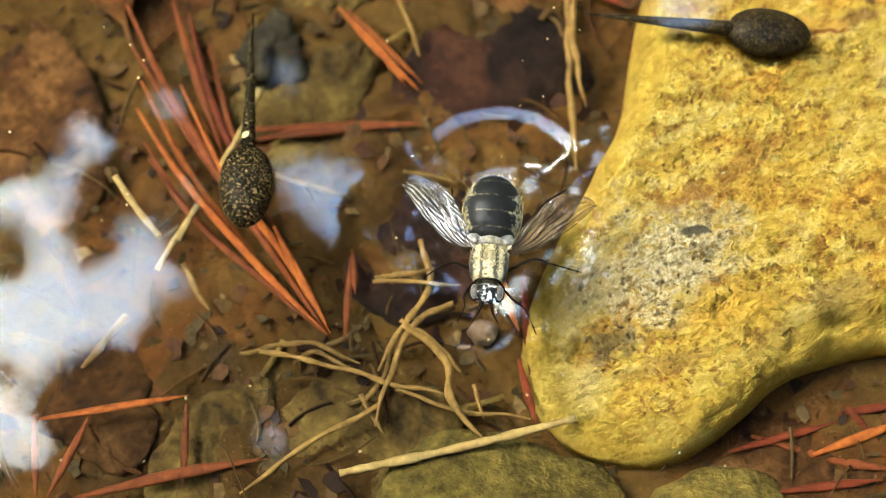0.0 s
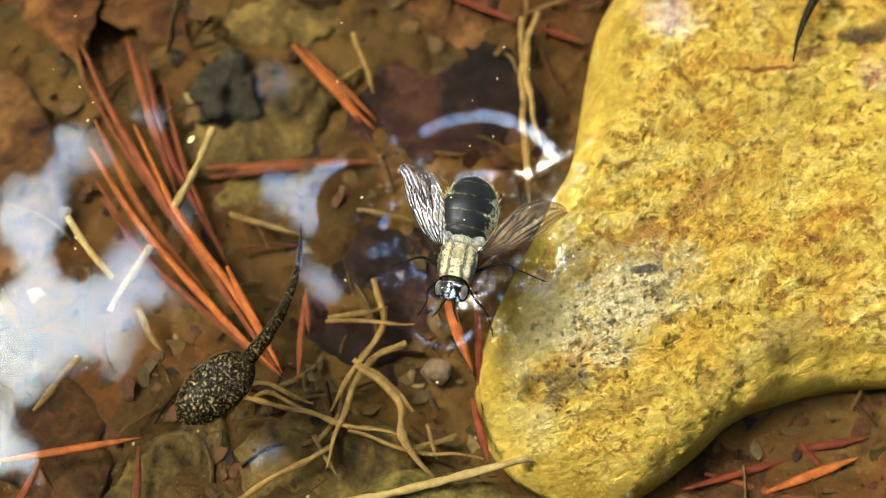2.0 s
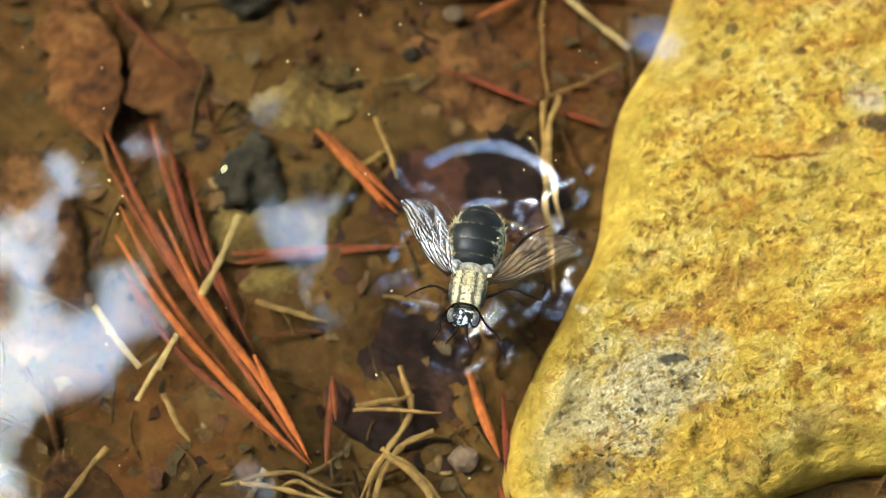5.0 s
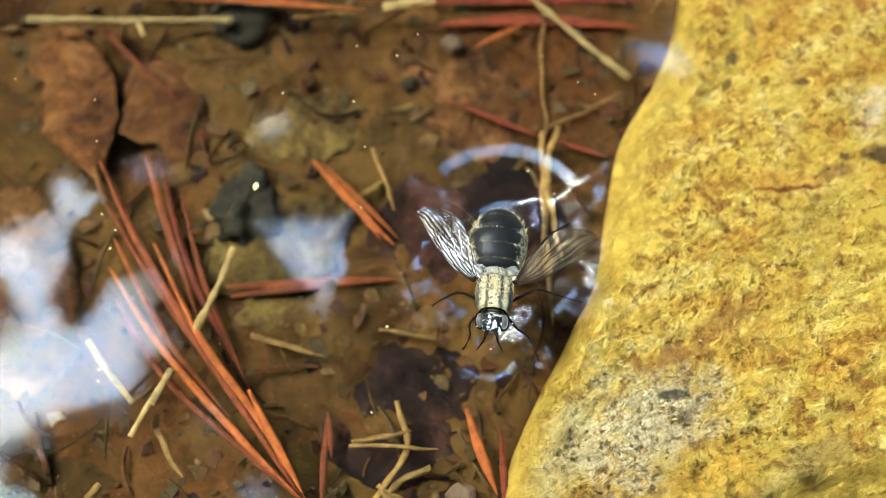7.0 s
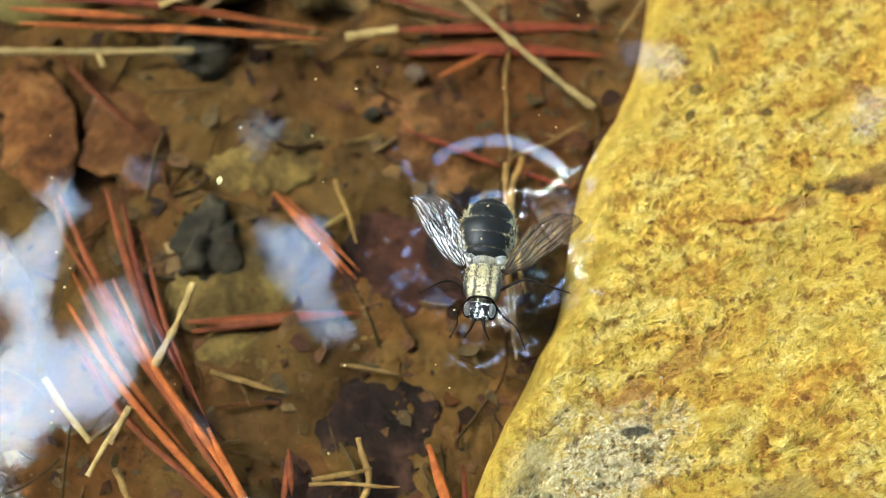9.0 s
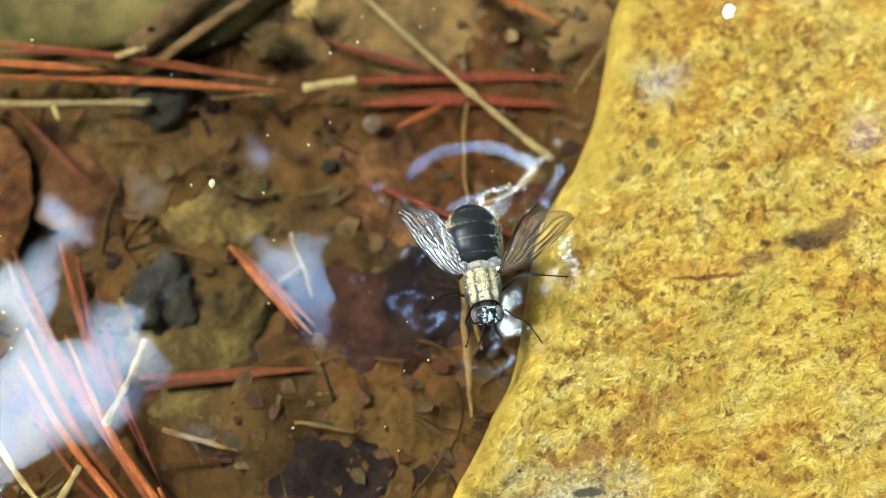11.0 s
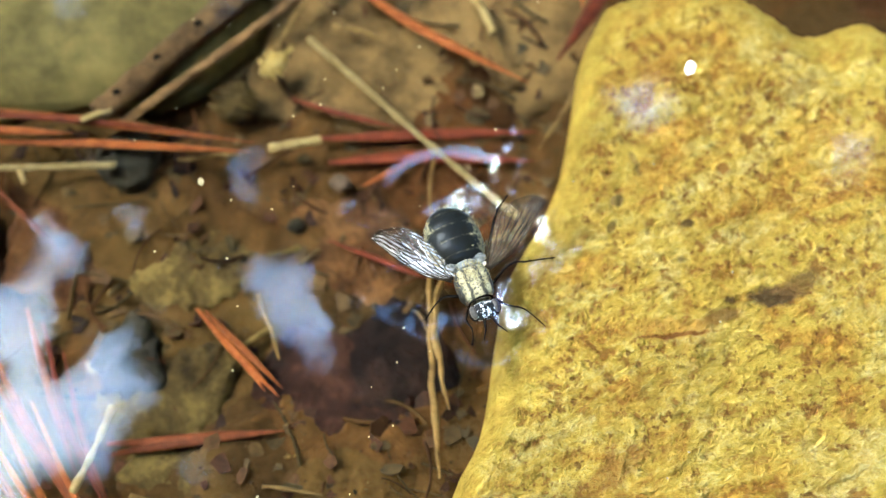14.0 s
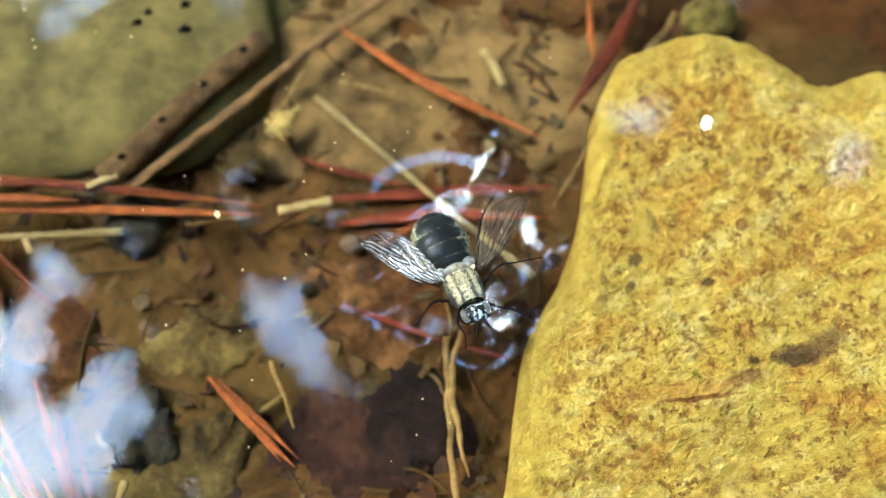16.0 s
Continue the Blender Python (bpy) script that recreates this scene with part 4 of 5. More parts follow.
def fly_materials():
    # abdomen: black gloss, with gold-grey dust along the flanks and pale bands across the plates
    m, nt, p = material("fly_abdomen", 0.24, spec=0.08)
    sep = nt.nodes.new("ShaderNodeSeparateXYZ")
    nt.links.new(coords(nt), sep.inputs[0])
    lumps = noise_fac(nt, 900, 4, 0.6, distort=0.5)
    side = calc(nt, "ADD", calc(nt, "DIVIDE", calc(nt, "ABSOLUTE", sep.outputs[0]), CM), calc(nt, "MULTIPLY", calc(nt, "SUBTRACT", lumps, 0.5), 0.30))
    wave = calc(nt, "SINE", calc(nt, "MULTIPLY", sep.outputs[1], 3800.0))
    side = calc(nt, "ADD", side, calc(nt, "MULTIPLY", wave, 0.022))
    dust = ramp(nt, side, [(0.205, (0, 0, 0)), (0.24, (0.9, 0.9, 0.9))])
    dust = calc(nt, "ADD", dust, calc(nt, "MULTIPLY", ramp(nt, wave, [(0.86, (0, 0, 0)), (0.98, (0.22, 0.22, 0.22))]), ramp(nt, noise_fac(nt, 500, 2), [(0.42, (0, 0, 0)), (0.58, (1, 1, 1))])), True)
    speck = ramp(nt, noise_fac(nt, 2600, 3, 0.6), [(0.42, (0.15, 0.15, 0.15)), (0.56, (1, 1, 1))])
    c = mixed(nt, calc(nt, "MULTIPLY", dust, speck), (0.006, 0.0055, 0.004), (0.22, 0.18, 0.095))
    nt.links.new(c, p.inputs["Base Color"])
    nt.links.new(ramp(nt, dust, [(0.0, (0.34, 0.34, 0.34)), (1.0, (0.7, 0.7, 0.7))]), p.inputs["Roughness"])
    bump(nt, p, noise_fac(nt, 1800, 4), 0.35, 0.0001)
    t, nt, p = material("fly_thorax", 0.5, spec=0.2)
    bent = calc(nt, "MULTIPLY", calc(nt, "SUBTRACT", noise_fac(nt, 1300, 4), 0.5), 0.07)
    sep = nt.nodes.new("ShaderNodeSeparateXYZ")
    nt.links.new(coords(nt), sep.inputs[0])
    off = calc(nt, "ADD", calc(nt, "DIVIDE", calc(nt, "ABSOLUTE", sep.outputs[0]), CM), bent)
    c = ramp(nt, off, [(0.0, (0.40, 0.325, 0.17)), (0.043, (0.33, 0.26, 0.13)), (0.060, (0.03, 0.024, 0.013)), (0.082, (0.06, 0.045, 0.02)), (0.100, (0.36, 0.285, 0.14)), (0.132, (0.29, 0.225, 0.105)), (0.155, (0.012, 0.010, 0.007)), (0.19, (0.008, 0.007, 0.005))])
    c = mixed(nt, ramp(nt, noise_fac(nt, 2600, 4, 0.7), [(0.50, (0, 0, 0)), (0.60, (0.85, 0.85, 0.85))]), c, (0.05, 0.04, 0.022))
    groove = ramp(nt, calc(nt, "ABSOLUTE", calc(nt, "ADD", calc(nt, "DIVIDE", sep.outputs[1], CM), 0.15)), [(0.006, (0.75, 0.75, 0.75)), (0.016, (1, 1, 1))])
    nt.links.new(mixed(nt, 1.0, c, groove, "MULTIPLY"), p.inputs["Base Color"])
    bump(nt, p, noise_fac(nt, 3000, 4), 0.8, 0.0002)
    return m, t


def face_material():
    m, nt, p = material("fly_face", 0.4, spec=0.12)
    c = ramp(nt, noise_fac(nt, 2300, 2, 0.5, distort=0.8), [(0.53, (0.005, 0.004, 0.003)), (0.59, (0.45, 0.42, 0.37))])
    nt.links.new(c, p.inputs["Base Color"])
    bump(nt, p, noise_fac(nt, 2500, 3), 0.6, 0.0002)
    return m


M_ABDOMEN, M_THORAX = fly_materials()
M_EYE = plain("fly_eye", (0.03, 0.024, 0.018), (0.09, 0.075, 0.055), 1500, 0.35, spec=0.15, vary=False)
M_PALE = plain("pale_hair", (0.20, 0.15, 0.07), (0.48, 0.38, 0.18), 1500, 0.7, spec=0.0, vary=False)
M_WHITE = plain("white_lobe", (0.60, 0.56, 0.48), (0.88, 0.85, 0.78), 1500, 0.5, vary=False)
M_FACE = face_material()
M_FACE_PALE = plain("pale_face", (0.16, 0.15, 0.125), (0.42, 0.40, 0.34), 1500, 0.5, spec=0.08, vary=False)
M_LOBE = plain("grey_lobe", (0.015, 0.012, 0.01), (0.34, 0.31, 0.25), 1300, 0.35, spec=0.3, bump_d=0.0003, vary=False)
M_WING = {-1: wing_material("sky_sheen_wing", -1, 0.30), 1: wing_material("brown_wing", 1, 0.05)}
M_VEIN = plain("wing_vein", (0.006, 0.004, 0.002), (0.022, 0.014, 0.008), 1500, 0.6, spec=0.0, vary=False)
M_FOLD_GLINT = plain("fold_glint", (0.50, 0.47, 0.42), (0.80, 0.77, 0.70), 1500, 0.3, spec=0.3, vary=False)


def wing(fly, side):
    """One wing, its base at the origin, lying along its own y axis."""
    length, width = 1.0, 0.29
    lead = lambda u: side * (0.06 + 0.10 * math.sin(math.pi * u) * (1 - u)) * (1 - u ** 6)
    trail = lambda u: -side * width * (math.sin(math.pi * min(1, u * 0.56 + 0.06)) ** 1.3) * math.sqrt(max(0, 1 - u ** 5)) 
    z = lambda u, v: 0.012 * math.sin(u * 14 + v * 5) + 0.03 * u + 0.0035 * math.sin(u * 58 + v * 9) * v
    bm, rows = bmesh.new(), []
    for i in range(91):
        u = i / 90
        rows.append([bm.verts.new(((lead(u) + (trail(u) - lead(u)) * k / 12) * CM, u * length * CM, z(u, k / 12) * CM)) for k in range(13)])
    for a, b in zip(rows, rows[1:]):
        for k in range(12):
            bm.faces.new((a[k], a[k + 1], b[k + 1], b[k]))
    holder = part("wing", bm, M_WING[side], fly, "clear wrinkled wing with painted silvery sky sheen lying on the water" if side < 0 else "clear brownish veined wing lying on the water")
    def line_on(bm, pts, r0, r1):
        at = [Vector(((lead(u) + (trail(u) - lead(u)) * v) * CM, u * length * CM, (z(u, v) + 0.005) * CM)) for u, v in pts]
        n = len(at) - 1
        tube(bm, at, [r0 + (r1 - r0) * k / n for k in range(n + 1)], 1.0, 5)

    rng = random.Random(40 + side)
    # main veins run from the root and spread to the rim; most fork once
    for v0, v1, v2, end, fork in ((0.0, 0.0, 0.0, 0.99, 0), (0.05, 0.05, 0.10, 0.98, 0), (0.12, 0.10, 0.24, 0.97, 1), (0.2, 0.22, 0.40, 0.96, 1), (0.3, 0.40, 0.60, 0.92, 1), (0.4, 0.58, 0.80, 0.80, 1), (0.5, 0.75, 0.97, 0.58, 0), (0.6, 0.9, 0.98, 0.36, 0)):
        b = bmesh.new()
        curve = lambda q: (end * q, (1 - q) ** 2 * v0 + 2 * q * (1 - q) * v1 + q * q * v2 + 0.012 * math.sin(q * 17 + v2 * 30))
        line_on(b, [curve(k / 16) for k in range(17)], 0.000062, 0.00003)
        if fork:
            u0, w0 = curve(0.5)
            line_on(b, [(u0 + (end - u0) * k / 8, w0 + (curve(0.5 + k / 16)[1] - w0) * 1.0 - 0.07 * (k / 8) ** 0.8) for k in range(9)], 0.00005, 0.00003)
        part("vein", b, M_VEIN, holder)
    # fine pleats: dark hair lines along the blade, short ripples at the tip, painted-in highlights between
    for k in range(18 if side < 0 else 7):
        b, v, u0 = bmesh.new(), rng.uniform(0.05, 0.95), rng.uniform(0.18, 0.62)
        ln = rng.uniform(0.08, 0.26)
        top = min(0.97, u0 + ln)
        pale = side < 0 and k % 3 == 0
        line_on(b, [(u0 + (top - u0) * q / 6, min(0.98, max(0.02, v * (0.75 + 0.3 * q / 6) + 0.02 * math.sin(q * 1.9 + k)))) for q in range(7)], 0.00003, 0.00005)
        part("fold", b, M_FOLD_GLINT if pale else M_VEIN, holder)
    for k in range(12):
        b, u0 = bmesh.new(), 0.62 + 0.03 * k
        line_on(b, [(min(0.985, u0 + 0.05 * q / 5 + 0.02 * math.sin(q)), 0.97 - (0.30 + 0.02 * k) * q / 5) for q in range(6)], 0.00003, 0.00005)
        part("fold", b, M_VEIN, holder)
    return holder


def leg(fly, points, thick=0.016, mat=None):
    """Thigh, shin and a beaded foot, with short bristles."""
    bm = bmesh.new()
    line = smooth_line([(x * CM, y * CM, (z + 0.14 * min(1, max(0, math.hypot(x, y) - 0.25) / 0.4)) * CM) for x, y, z in points], 8)
    n, rng = len(line) - 1, random.Random(int(abs(points[-1][0]) * 100))
    rad = []
    for i in range(n + 1):
        q = i / n
        r = (1.15 - 0.5 * q / 0.4) if q < 0.4 else (0.75 - 0.25 * (q - 0.4) / 0.3) if q < 0.7 else 0.40 + 0.16 * math.sin(q * 75)
        rad.append(thick * CM * r * (0.55 if i == n else 1))
    tube(bm, line, rad, 1.0, 7)
    for _ in range(22):
        i = rng.randrange(2, n)
        d = Vector((rng.uniform(-1, 1), rng.uniform(-1, 1), rng.uniform(-0.2, 0.6))).normalized()
        tube(bm, [line[i], line[i] + d * rng.uniform(0.025, 0.055) * CM], [0.00005, 0.00001], 1.0, 3)
    return part("leg", bm, mat or M_DARK, fly, "thin black bristly jointed leg")


def rounded_box(name, centre, size, power, mat, parent, label=""):
    """A body between a box and an egg."""
    bm = bmesh.new()
    blob(bm, (0, 0, 0), (1, 1, 1), 0.0, 1.0, 0.0, 40, 24)
    for v in bm.verts:
        k = sum(abs(c) ** power for c in v.co) ** (-1 / power)
        q = v.co * k
        q *= 1 + 0.025 * noise.noise(q * 5)
        v.co = Vector([(c + w * a) * CM for c, w, a in zip(centre, size, q)])
    return part(name, bm, mat, parent, label)


def build_fly():
    fly = tagged(new("fly"), "dead-looking dark fly with gold-grey thorax floating on the water", "fly")
    # abdomen: a broad dome of overlapping glossy plates
    ends = (0.09, 0.20, 0.37, 0.54, 0.67, 0.77)
    wide = lambda y: 0.295 * math.sqrt(max(0.0, 1 - ((y - 0.41) / 0.38) ** 2)) ** 0.8
    for k, (y0, y1) in enumerate(zip(ends, ends[1:])):
        bm, rows = bmesh.new(), []
        for i in range(9):
            y = y0 + (y1 - y0) * i / 8
            bulge = 0.004 * math.sin(math.pi * min(1, i / 8 + 0.1)) + 0.006 * (i / 8)
            w = max(0.012, wide(y) + bulge)
            bow = 0.035
            rows.append([bm.verts.new((w * math.cos(a) * CM, (y + bow * math.sin(a) * (y - 0.2)) * CM, (0.02 + (w * 0.68 + bulge) * max(-0.3, math.sin(a))) * CM)) for a in [-0.35 + (math.pi + 0.7) * q / 26 for q in range(27)]])
        for a, c in zip(rows, rows[1:]):
            for q in range(26):
                bm.faces.new((a[q], a[q + 1], c[q + 1], c[q]))
        part("abdomen_plate", bm, M_ABDOMEN, fly, "glossy black-green abdomen plate")
    bm = bmesh.new()
    rim = [Vector((0.285 * math.sin(a) * CM, (0.40 - 0.39 * math.cos(a)) * CM, 0.015 * CM)) for a in [0.5 + (2 * math.pi - 1.0) * i / 40 for i in range(41)]]
    tube(bm, rim, [0.00022] * 41, 1.0, 6)
    part("belly_edge", bm, M_PALE, fly, "pale yellowish belly edge")
    rounded_box("thorax", (0, -0.155, 0.09), (0.19, 0.195, 0.16), 3.2, M_THORAX, fly, "pale gold thorax with thin dark stripes")
    ellipsoid("scutellum", (0, 0.065, 0.12), (0.13, 0.065, 0.09), M_LOBE, fly, "grey scutellum between thorax and abdomen")
    ellipsoid("head", (0, -0.455, 0.09), (0.155, 0.10, 0.12), M_FACE, fly, "black and white marked face")
    for s in (-1, 1):
        ellipsoid("eye", (s * 0.118, -0.455, 0.112), (0.046, 0.078, 0.082), M_EYE, fly, "pale brownish grey compound eye")
        ellipsoid("eye_rim", (s * 0.114, -0.452, 0.095), (0.058, 0.086, 0.082), M_DARK, fly, "black rim round the eye")
        for a, b, c, ra, rb in ((0.024, -0.480, 0.198, 0.013, 0.026), (0.044, -0.520, 0.160, 0.012, 0.016)):
            ellipsoid("face_plate", (s * a, b, c), (ra, rb, 0.014), M_FACE_PALE, fly, "small white face plate", 0.3)
        ellipsoid("calypter", (s * 0.15, 0.095, 0.12), (0.085, 0.055, 0.045), M_LOBE, fly, "wrinkled silvery lobe at the wing root", 0.25)
        ellipsoid("calypter", (s * 0.195, 0.03, 0.10), (0.022, 0.028, 0.02), M_WHITE, fly, "white lobe at the wing root", 0.25)
        bm = bmesh.new()
        tube(bm, [Vector((s * a * CM, b * CM, c * CM)) for a, b, c in ((0.03, -0.53, 0.10), (0.05, -0.58, 0.12), (0.07, -0.66, 0.11), (0.13, -0.76, 0.10))], [0.0002, 0.00018, 0.0001, 0.00005], 1.0, 6)
        part("antenna", bm, M_DARK, fly)
    bm = bmesh.new()
    neck = [Vector((0.125 * math.cos(a) * CM, -0.345 * CM, (0.09 + 0.12 * math.sin(a)) * CM)) for a in [math.pi * i / 14 for i in range(15)]]
    tube(bm, neck, [0.00013] * 15, 1.0, 6)
    part("collar", bm, M_DARK, fly, "black collar behind the head")
    rng = random.Random(5)
    bm = bmesh.new()
    for _ in range(420):
        a, b = rng.uniform(0, 2 * math.pi), rng.uniform(0.05, 1.45)
        if rng.random() < 0.75:
            c, s = Vector((0, -0.13, 0.10)), Vector((0.19, 0.24, 0.19))
        else:
            c, s = Vector((0, 0.45, 0.06)), Vector((0.30, 0.34, 0.16))
            b = rng.uniform(1.1, 1.5)
        d = Vector((math.cos(a) * math.sin(b), math.sin(a) * math.sin(b), math.cos(b)))
        q = c + Vector((d.x * s.x, d.y * s.y, d.z * s.z))
        e = q + d * rng.uniform(0.012, 0.03) + Vector((0, 0.02, 0))
        tube(bm, [q * CM, e * CM], [0.00004, 0.00001], 1.0, 3)
    part("hair", bm, M_PALE, fly, "short pale body hair")["kind"] = "stuff"
    leg(fly, [(0.13, -0.34, 0.0), (0.24, -0.50, 0.02), (0.38, -0.62, 0.02), (0.50, -0.86, 0.02)], 0.014)
    leg(fly, [(0.18, -0.20, 0.05), (0.42, -0.10, 0.10), (0.62, -0.14, 0.04), (0.90, -0.20, 0.03)])
    leg(fly, [(0.22, 0.05, 0.04), (0.38, 0.30, 0.08), (0.52, 0.50, 0.04), (0.72, 0.66, 0.03)], 0.022)
    leg(fly, [(-0.13, -0.34, 0.0), (-0.22, -0.50, 0.02), (-0.21, -0.64, 0.02), (-0.27, -0.80, 0.01)], 0.014)
    leg(fly, [(-0.18, -0.20, 0.04), (-0.34, -0.17, 0.06), (-0.48, -0.24, 0.03), (-0.62, -0.36, 0.02)])
    leg(fly, [(-0.22, 0.05, 0.03), (-0.36, 0.30, 0.03), (-0.40, 0.48, 0.0), (-0.42, 0.62, -0.02)])
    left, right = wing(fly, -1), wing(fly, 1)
    return fly, left, right


FLY, WING_L, WING_R = build_fly()


# ---- the water's skin, dented by the fly ----
def dent_height(x, y):
    """Height of the water about the fly, in cm."""
    def away(cx, cy, rx, ry, turn=0.0):
        c, s = math.cos(turn), math.sin(turn)
        u, v = (x - cx) * c + (y - cy) * s, -(x - cx) * s + (y - cy) * c
        return (math.hypot(u / rx, v / ry) - 1) * min(rx, ry) * 1.15
    a, b = away(0, 0.42, 0.23, 0.34), away(0, -0.22, 0.15, 0.30)
    d = max(0.0, min(a, b))
    def bowl(cx, cy, depth, reach, flank, cap):
        k = min(1.0, max(0.0, (abs(math.sin(math.atan2(y - cy, x - cx))) - 0.15) / 0.5))
        q = depth * math.exp(-math.hypot(x - cx, y - cy) / (flank + (reach - flank) * k * k * (3 - 2 * k)))
        return q * cap / (q ** 3 + cap ** 3) ** (1 / 3)
    h = -((0.17 * math.exp(-max(0, a) / 0.14)) ** 3 + (0.10 * math.exp(-max(0, b) / 0.17)) ** 3 + bowl(0.06, 0.60, 1.55, 0.34, 0.17, 0.38) ** 3 + bowl(-0.02, -0.68, 0.34, 0.16, 0.16, 0.13) ** 3) ** (1 / 3)
    w = max(0.0, min(away(-0.55, 0.32, 0.16, 0.44, 0.84), away(0.60, 0.28, 0.15, 0.44, -0.95)))
    h -= 0.035 * math.exp(-(w / 0.09) ** 1.5)
    for cx, cy, depth, r in ((-1.08, 0.26, 0.05, 0.24), (-0.80, -0.05, 0.03, 0.2), (0.46, -0.80, 0.02, 0.10), (0.90, -0.20, 0.016, 0.09), (0.74, 0.66, 0.02, 0.10), (-0.22, -0.78, 0.02, 0.10), (-0.62, -0.36, 0.03, 0.13)):
        h -= depth * math.exp(-((x - cx) ** 2 + (y - cy) ** 2) / r ** 2)
    near = math.exp(-min(d, w + 0.05) / 0.13)
    h += near * (0.006 * noise.fractal(Vector((x * 9, y * 9, 5)), 0.9, 2.0, 3) + 0.0022 * noise.noise(Vector((x * 34, y * 34, 2))))
    # two slopes shaped so that the water mirrors the bright sky gap
    for cx, cy, gx, gy, h0, r in ((0.38, 0.84, 0.18, 0.03, -0.27, 0.20), (0.32, -0.32, 0.18, 0.03, -0.04, 0.20)):
        k = math.exp(-(math.hypot(x - cx, y - cy) / r) ** 4)
        bend = 0.22 * ((x - cx) ** 2 + (y - cy) ** 2) + 0.003 * noise.fractal(Vector((x * 11, y * 11, cx * 7)), 0.8, 2.0, 3)
        h += k * (h0 + gx * (x - cx) + gy * (y - cy) + bend - h)
    edge = min(1.0, max(0.0, (2.4 - max(abs(x), abs(y - 0.2))) / 0.6))
    return h * edge


def water():
    """One sheet, fine about the fly and coarse towards the banks."""
    fine = [-2.4 + 0.016 * i for i in range(301)]
    far = [2.4 * 1.25 ** k for k in range(1, 22)]
    xs = [-q for q in far[::-1]] + fine + far
    inner = lambda q: -2.4 < q < 2.4
    verts = [(x * CM, (y + 0.2) * CM, (dent_height(x, y + 0.2) if inner(x) and inner(y) else 0.0) * CM) for x in xs for y in xs]
    n = len(xs)
    faces = [(i * n + k, (i + 1) * n + k, (i + 1) * n + k + 1, i * n + k + 1) for i in range(n - 1) for k in range(n - 1)]
    me = bpy.data.meshes.new("water")
    me.from_pydata(verts, [], faces)
    me.materials.append(M_WATER)
    me.polygons.foreach_set("use_smooth", [True] * len(me.polygons))
    return tagged(new("water", me), "clear brownish pond water mirroring sky, dented round a fly", "water", kind="structure")


WATER = water()


# ---- tadpoles ----
def build_tadpole(length, label, skin):
    """Nose towards +y; the tail is a row of rigid pieces. Lengths in cm of the body."""
    t = tagged(new("tadpole"), label, "tadpole", "tadpoles")
    k = length
    bm = bmesh.new()
    rows = 22
    line = [Vector((0, (-0.5 + i / rows) * k * CM, 0)) for i in range(rows + 1)]
    rad = [k * 0.31 * CM * max(0.02, 1 - (2 * (i / rows) ** 0.9 - 1) ** 2) ** 0.5 for i in range(rows + 1)]
    tube(bm, line, rad, 0.6, 24)
    part("body", bm, skin, t)
    for s in (-1, 1):
        ellipsoid("eye", (s * 0.15 * k, 0.30 * k, 0.10 * k), (0.028 * k,) * 3, M_DARK, t)
    tails = []
    for n in range(6):
        bm = bmesh.new()
        seg, w0, w1 = 0.29 * k, 0.085 * k * (1 - n / 6) ** 0.9 + 0.007, 0.085 * k * (1 - (n + 1) / 6) ** 0.9 + 0.007
        tube(bm, [Vector((0, y * CM, 0)) for y in (0.03 * k, 0.027 * k, 0, -seg * 0.5, -seg * 0.985, -seg)], [w * CM for w in (w0 * 0.9, w0, w0, (w0 + w1) / 2, w1, w1 * 0.9)], 1.2, 12)
        tails.append(part("tail_segment", bm, skin, t))
    return t, tails


TAD_A = build_tadpole(0.88, "dark brown tadpole swimming over the large stone", M_SKIN)
TAD_B = build_tadpole(0.92, "dark speckled half-clear tadpole swimming just under the surface", M_SKIN_CLEAR)


# ---- flecks drifting on the water ----
def fleck(x, y, size, mat, label, seed):
    bm = bmesh.new()
    blob(bm, (0, 0, 0), (size * CM, size * 0.7 * CM, size * 0.3 * CM), 0.4, 2.0, seed, 12, 8)
    ob = part("floating_fleck", bm, mat)
    ob.matrix_basis = pose(x * CM, y * CM, 0.02 * CM, 0, 0, seed * 50)
    return tagged(ob, label, "fleck", "flecks on the water")


fleck(4.06, 6.2, 0.085, M_WHITE, "small white fleck floating on the water", 1.3)
SPECK = fleck(-2.3, 1.7, 0.045, M_PALE, "tiny pale fleck floating on the water", 2.1)
rng = random.Random(11)
for k in range(110):
    fleck(rng.uniform(-5.5, 4.5), rng.uniform(-1.8, 8.5), rng.uniform(0.008, 0.018), M_PALE, "tiny pale dust fleck floating on the water", 3 + k * 0.7)

FLY_ROWS = [(0.0, 0.228, 0.491, -3.0), (0.5, 0.270, 0.543, -6.8), (1.0, 0.346, 0.721, -4.6), (1.5, 0.365, 0.813, -14.5), (2.0, 0.431, 0.938, -10.9), (2.5, 0.392, 1.014, -8.0), (3.0, 0.407, 1.170, -12.8), (3.5, 0.355, 1.235, -8.9), (4.0, 0.346, 1.365, -20.0), (4.5, 0.263, 1.531, -13.4), (5.0, 0.234, 1.635, -9.1), (5.2, 0.260, 1.624, -8.2), (7.3, 0.550, 2.011, -4.1), (7.5, 0.581, 2.021, -4.0), (8.0, 0.734, 2.091, -3.6), (8.5, 0.718, 2.250, -0.3), (9.0, 0.816, 2.492, -6.0), (9.2, 0.831, 2.561, -4.0), (11.3, 1.364, 3.168, 11.5), (11.5, 1.419, 3.222, 13.7), (12.0, 1.517, 3.334, 14.8), (12.5, 1.597, 3.424, 14.8), (13.0, 1.585, 3.519, 17.3), (13.5, 1.598, 3.647, 16.3), (14.0, 1.536, 3.796, 20.4), (14.5, 1.420, 3.950, 22.1), (15.0, 1.394, 4.163, 23.0), (15.5, 1.390, 4.319, 22.6), (16.0, 1.267, 4.511, 22.0)]
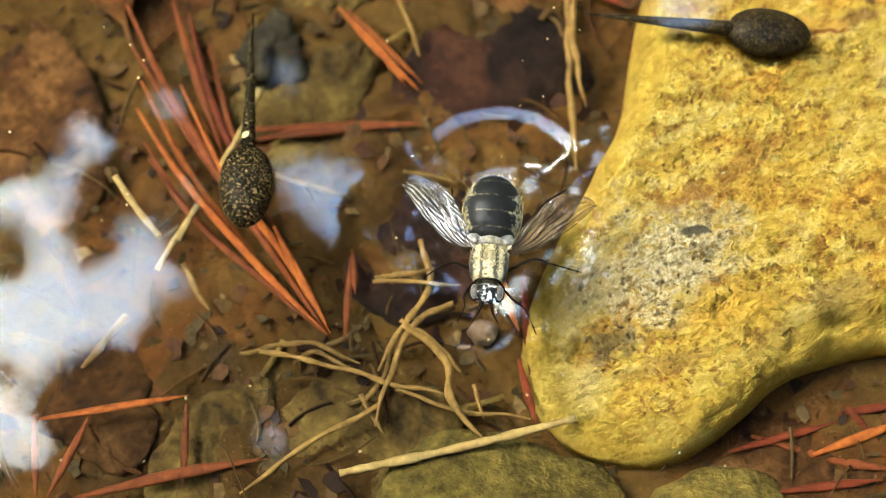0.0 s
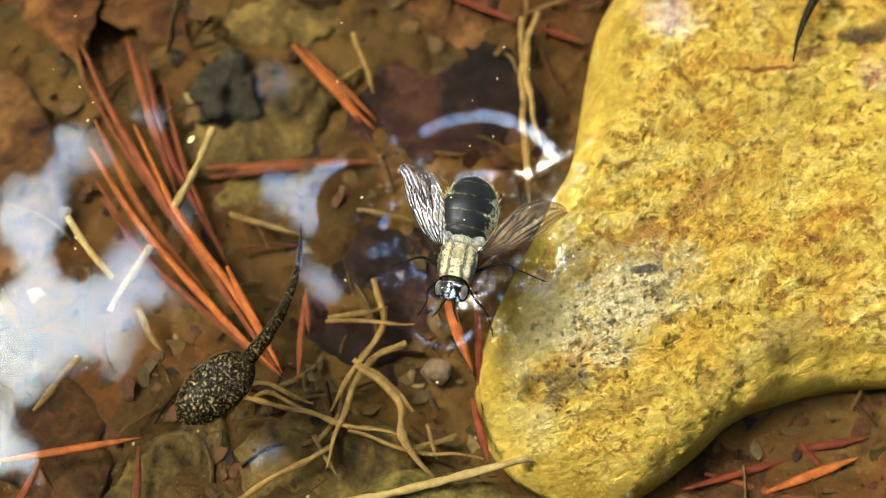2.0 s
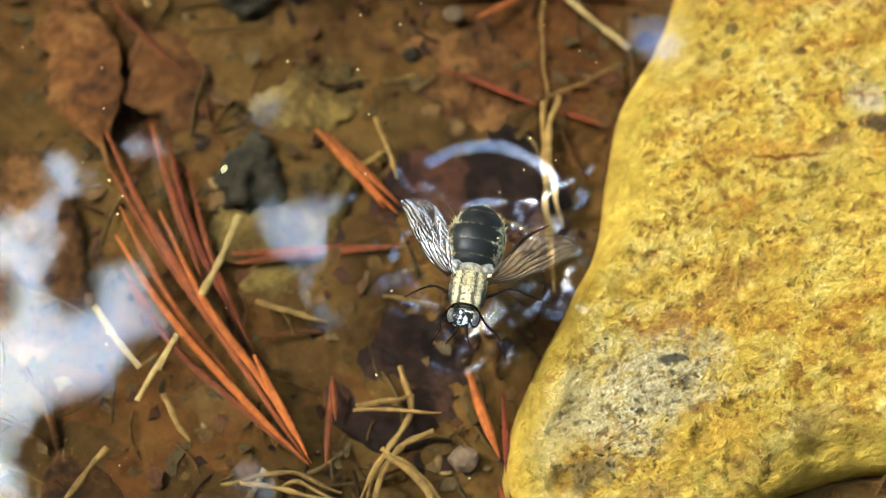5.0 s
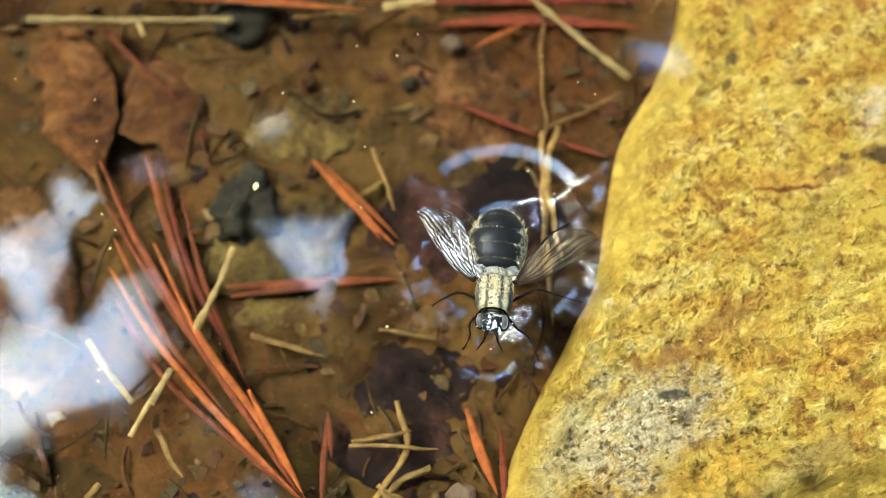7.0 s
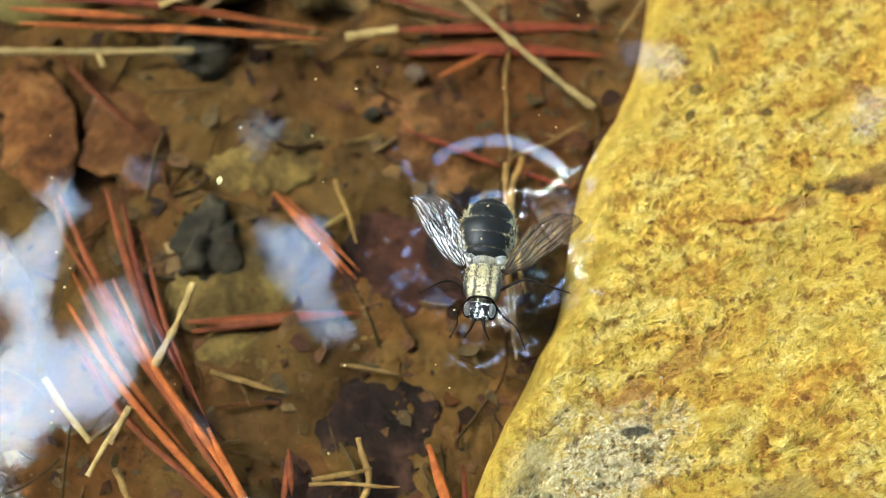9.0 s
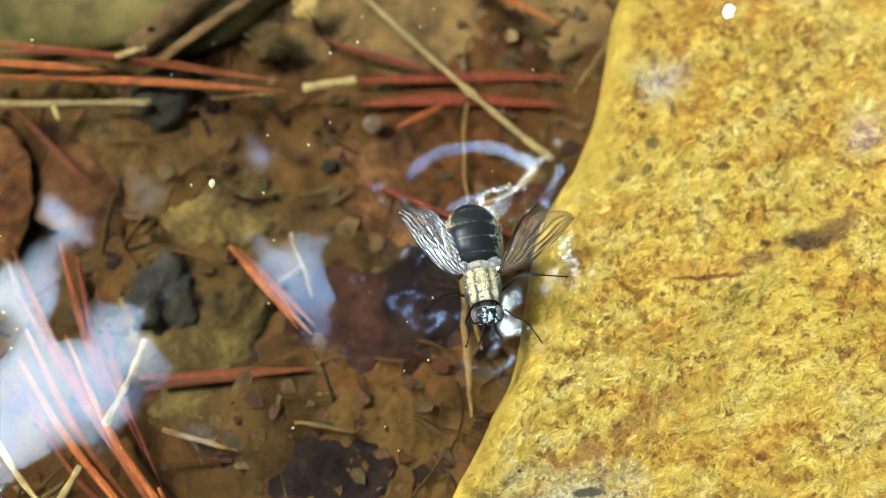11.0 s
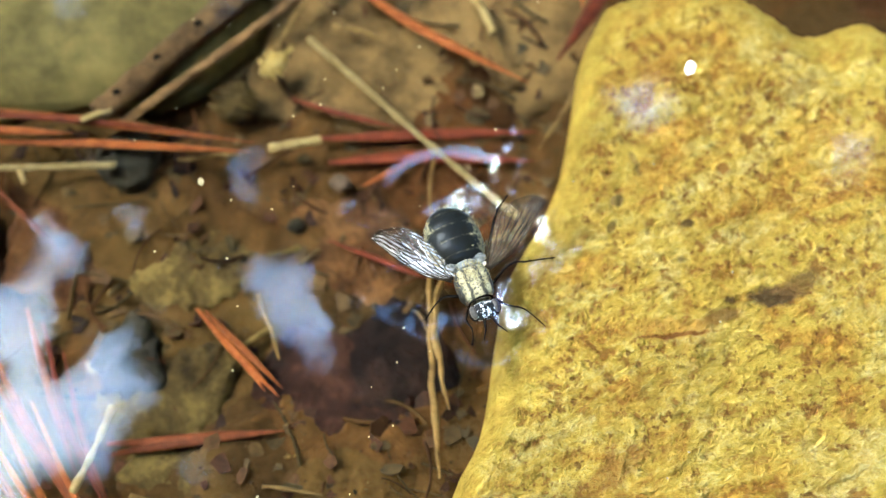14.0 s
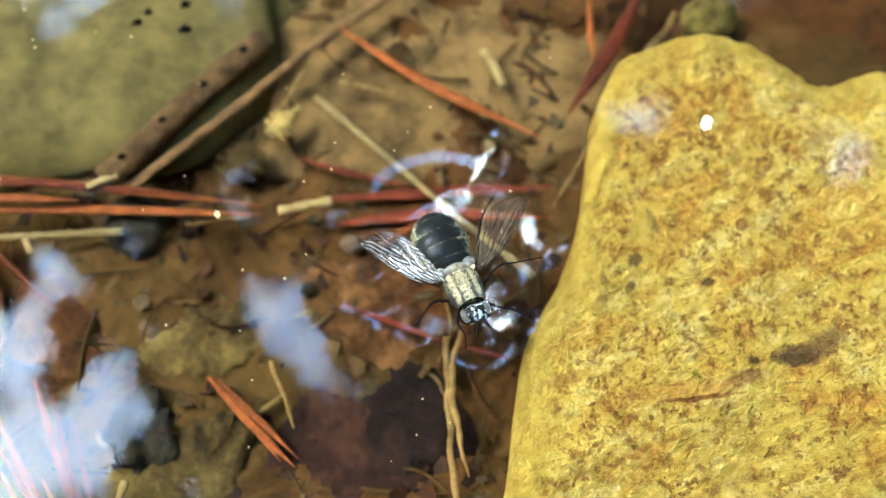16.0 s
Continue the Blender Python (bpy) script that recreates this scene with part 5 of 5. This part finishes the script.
TAD_A_ROWS = [(0.0, 3.16, 3.10, -95.5, 0), (0.2, 3.17, 3.08, -95, 0), (0.4, 3.19, 3.11, -95, 0), (0.6, 3.17, 3.13, -95, 0), (0.8, 3.14, 3.05, -97, 0), (1.0, 3.18, 3.10, -97, -1), (1.1, 3.19, 3.10, -73, -8), (1.2, 3.07, 3.14, -53, -20), (1.3, 3.19, 3.29, -57, -5), (1.4, 3.34, 3.33, -41, -7.5), (1.5, 3.57, 3.66, -52, 5), (1.6, 3.80, 3.75, -58, -2), (1.7, 4.13, 4.03, -62, 7), (1.8, 4.49, 4.16, -70, 12), (1.9, 4.77, 4.43, -60, -4), (2.0, 5.00, 4.80, -50, 6),
              (2.6, 6.6, 6.9, -40, 6), (4.0, 10.0, 10.0, -40, 0), (16.0, 22.0, 20.0, -40, 0)]
TAD_B_ROWS = [(0.0, -2.29, 1.3, -178, 0), (0.2, -2.2, 1.0, -178, 3), (0.5, -2.08, 0.78, -178, -3), (0.8, -2.04, 0.6, -178, 3), (1.0, -1.95, 0.43, -180, -3), (1.2, -1.88, 0.28, -182, 3), (1.4, -1.8, 0.18, -182, -3),
              (1.6, -1.76, 0.06, -182, 3), (1.8, -1.78, -0.15, -195, -8), (2.0, -1.98, -0.4, -225, 8), (2.2, -2.43, -0.75, -240, -5), (2.4, -3.3, -1.7, -230, 5), (2.6, -4.3, -2.7, -225, 5), (4.0, -7.0, -5.0, -225, 0), (16.0, -12.0, -12.0, -225, 0)]


def swim(tad, rows, length, depth):
    body, tails = tad
    walk(body, [(t, pose(x * CM, y * CM, depth * CM, 0, 0, r)) for t, x, y, r, b in rows])
    for n, piece in enumerate(tails):
        keys = []
        for t, _, _, _, bend in rows:
            p, a = Vector((0, -0.47 * length, 0)), 0.0
            for m in range(n + 1):
                a += bend
                if m < n:
                    p += Vector((math.sin(radians(a)), -math.cos(radians(a)), 0)) * 0.29 * length
            keys.append((t, pose(p.x * CM, p.y * CM, 0, 0, 0, a)))
        walk(piece, keys)


def motions():
    walk(FLY, [(t, pose(x * CM, (y + 0.025) * CM, -0.20 * CM, 0, 0, r)) for t, x, y, r in FLY_ROWS])
    walk(WATER, [(t, pose(x * CM, y * CM, 0, 0, 0, r)) for t, x, y, r in FLY_ROWS])
    spread = ((0.0, 49, 59), (1.0, 52, 58), (1.5, 63, 62), (2.0, 38, 55), (2.5, 46, 56), (3.0, 48, 57), (3.5, 43, 52), (4.0, 49, 46), (4.5, 47, 57), (5.2, 42, 63), (7.3, 44, 57), (8.0, 33, 50), (8.5, 43, 57), (9.2, 41, 52),
              (11.3, 34, 64), (12.0, 40, 59), (12.5, 42, 60), (13.0, 38, 58), (14.0, 40, 62), (15.0, 38, 63), (16.0, 38, 61))
    walk(WING_L, [(t, pose(-0.17 * CM, -0.03 * CM, 0.17 * CM, 0, -9, 0) @ pose(0, 0, 0, 0, 0, a)) for t, a, _ in spread])
    walk(WING_R, [(t, pose(0.17 * CM, -0.03 * CM, 0.16 * CM, 3, 0, -a)) for t, _, a in spread])
    walk(SPECK, [(t, pose(x * CM, y * CM, 0.02 * CM, 0, 0, 40 + t * 4)) for t, x, y in
                 ((0.0, -2.25, 1.65), (3.5, -2.34, 2.42), (5.0, -2.33, 2.78), (7.3, -1.93, 3.01), (9.2, -1.91, 3.51), (11.3, -1.46, 4.17), (14.5, -1.29, 4.98), (16.0, -1.25, 5.3))])
    swim(TAD_A, TAD_A_ROWS, 0.88, -0.3)
    swim(TAD_B, TAD_B_ROWS, 0.92, -0.5)


motions()
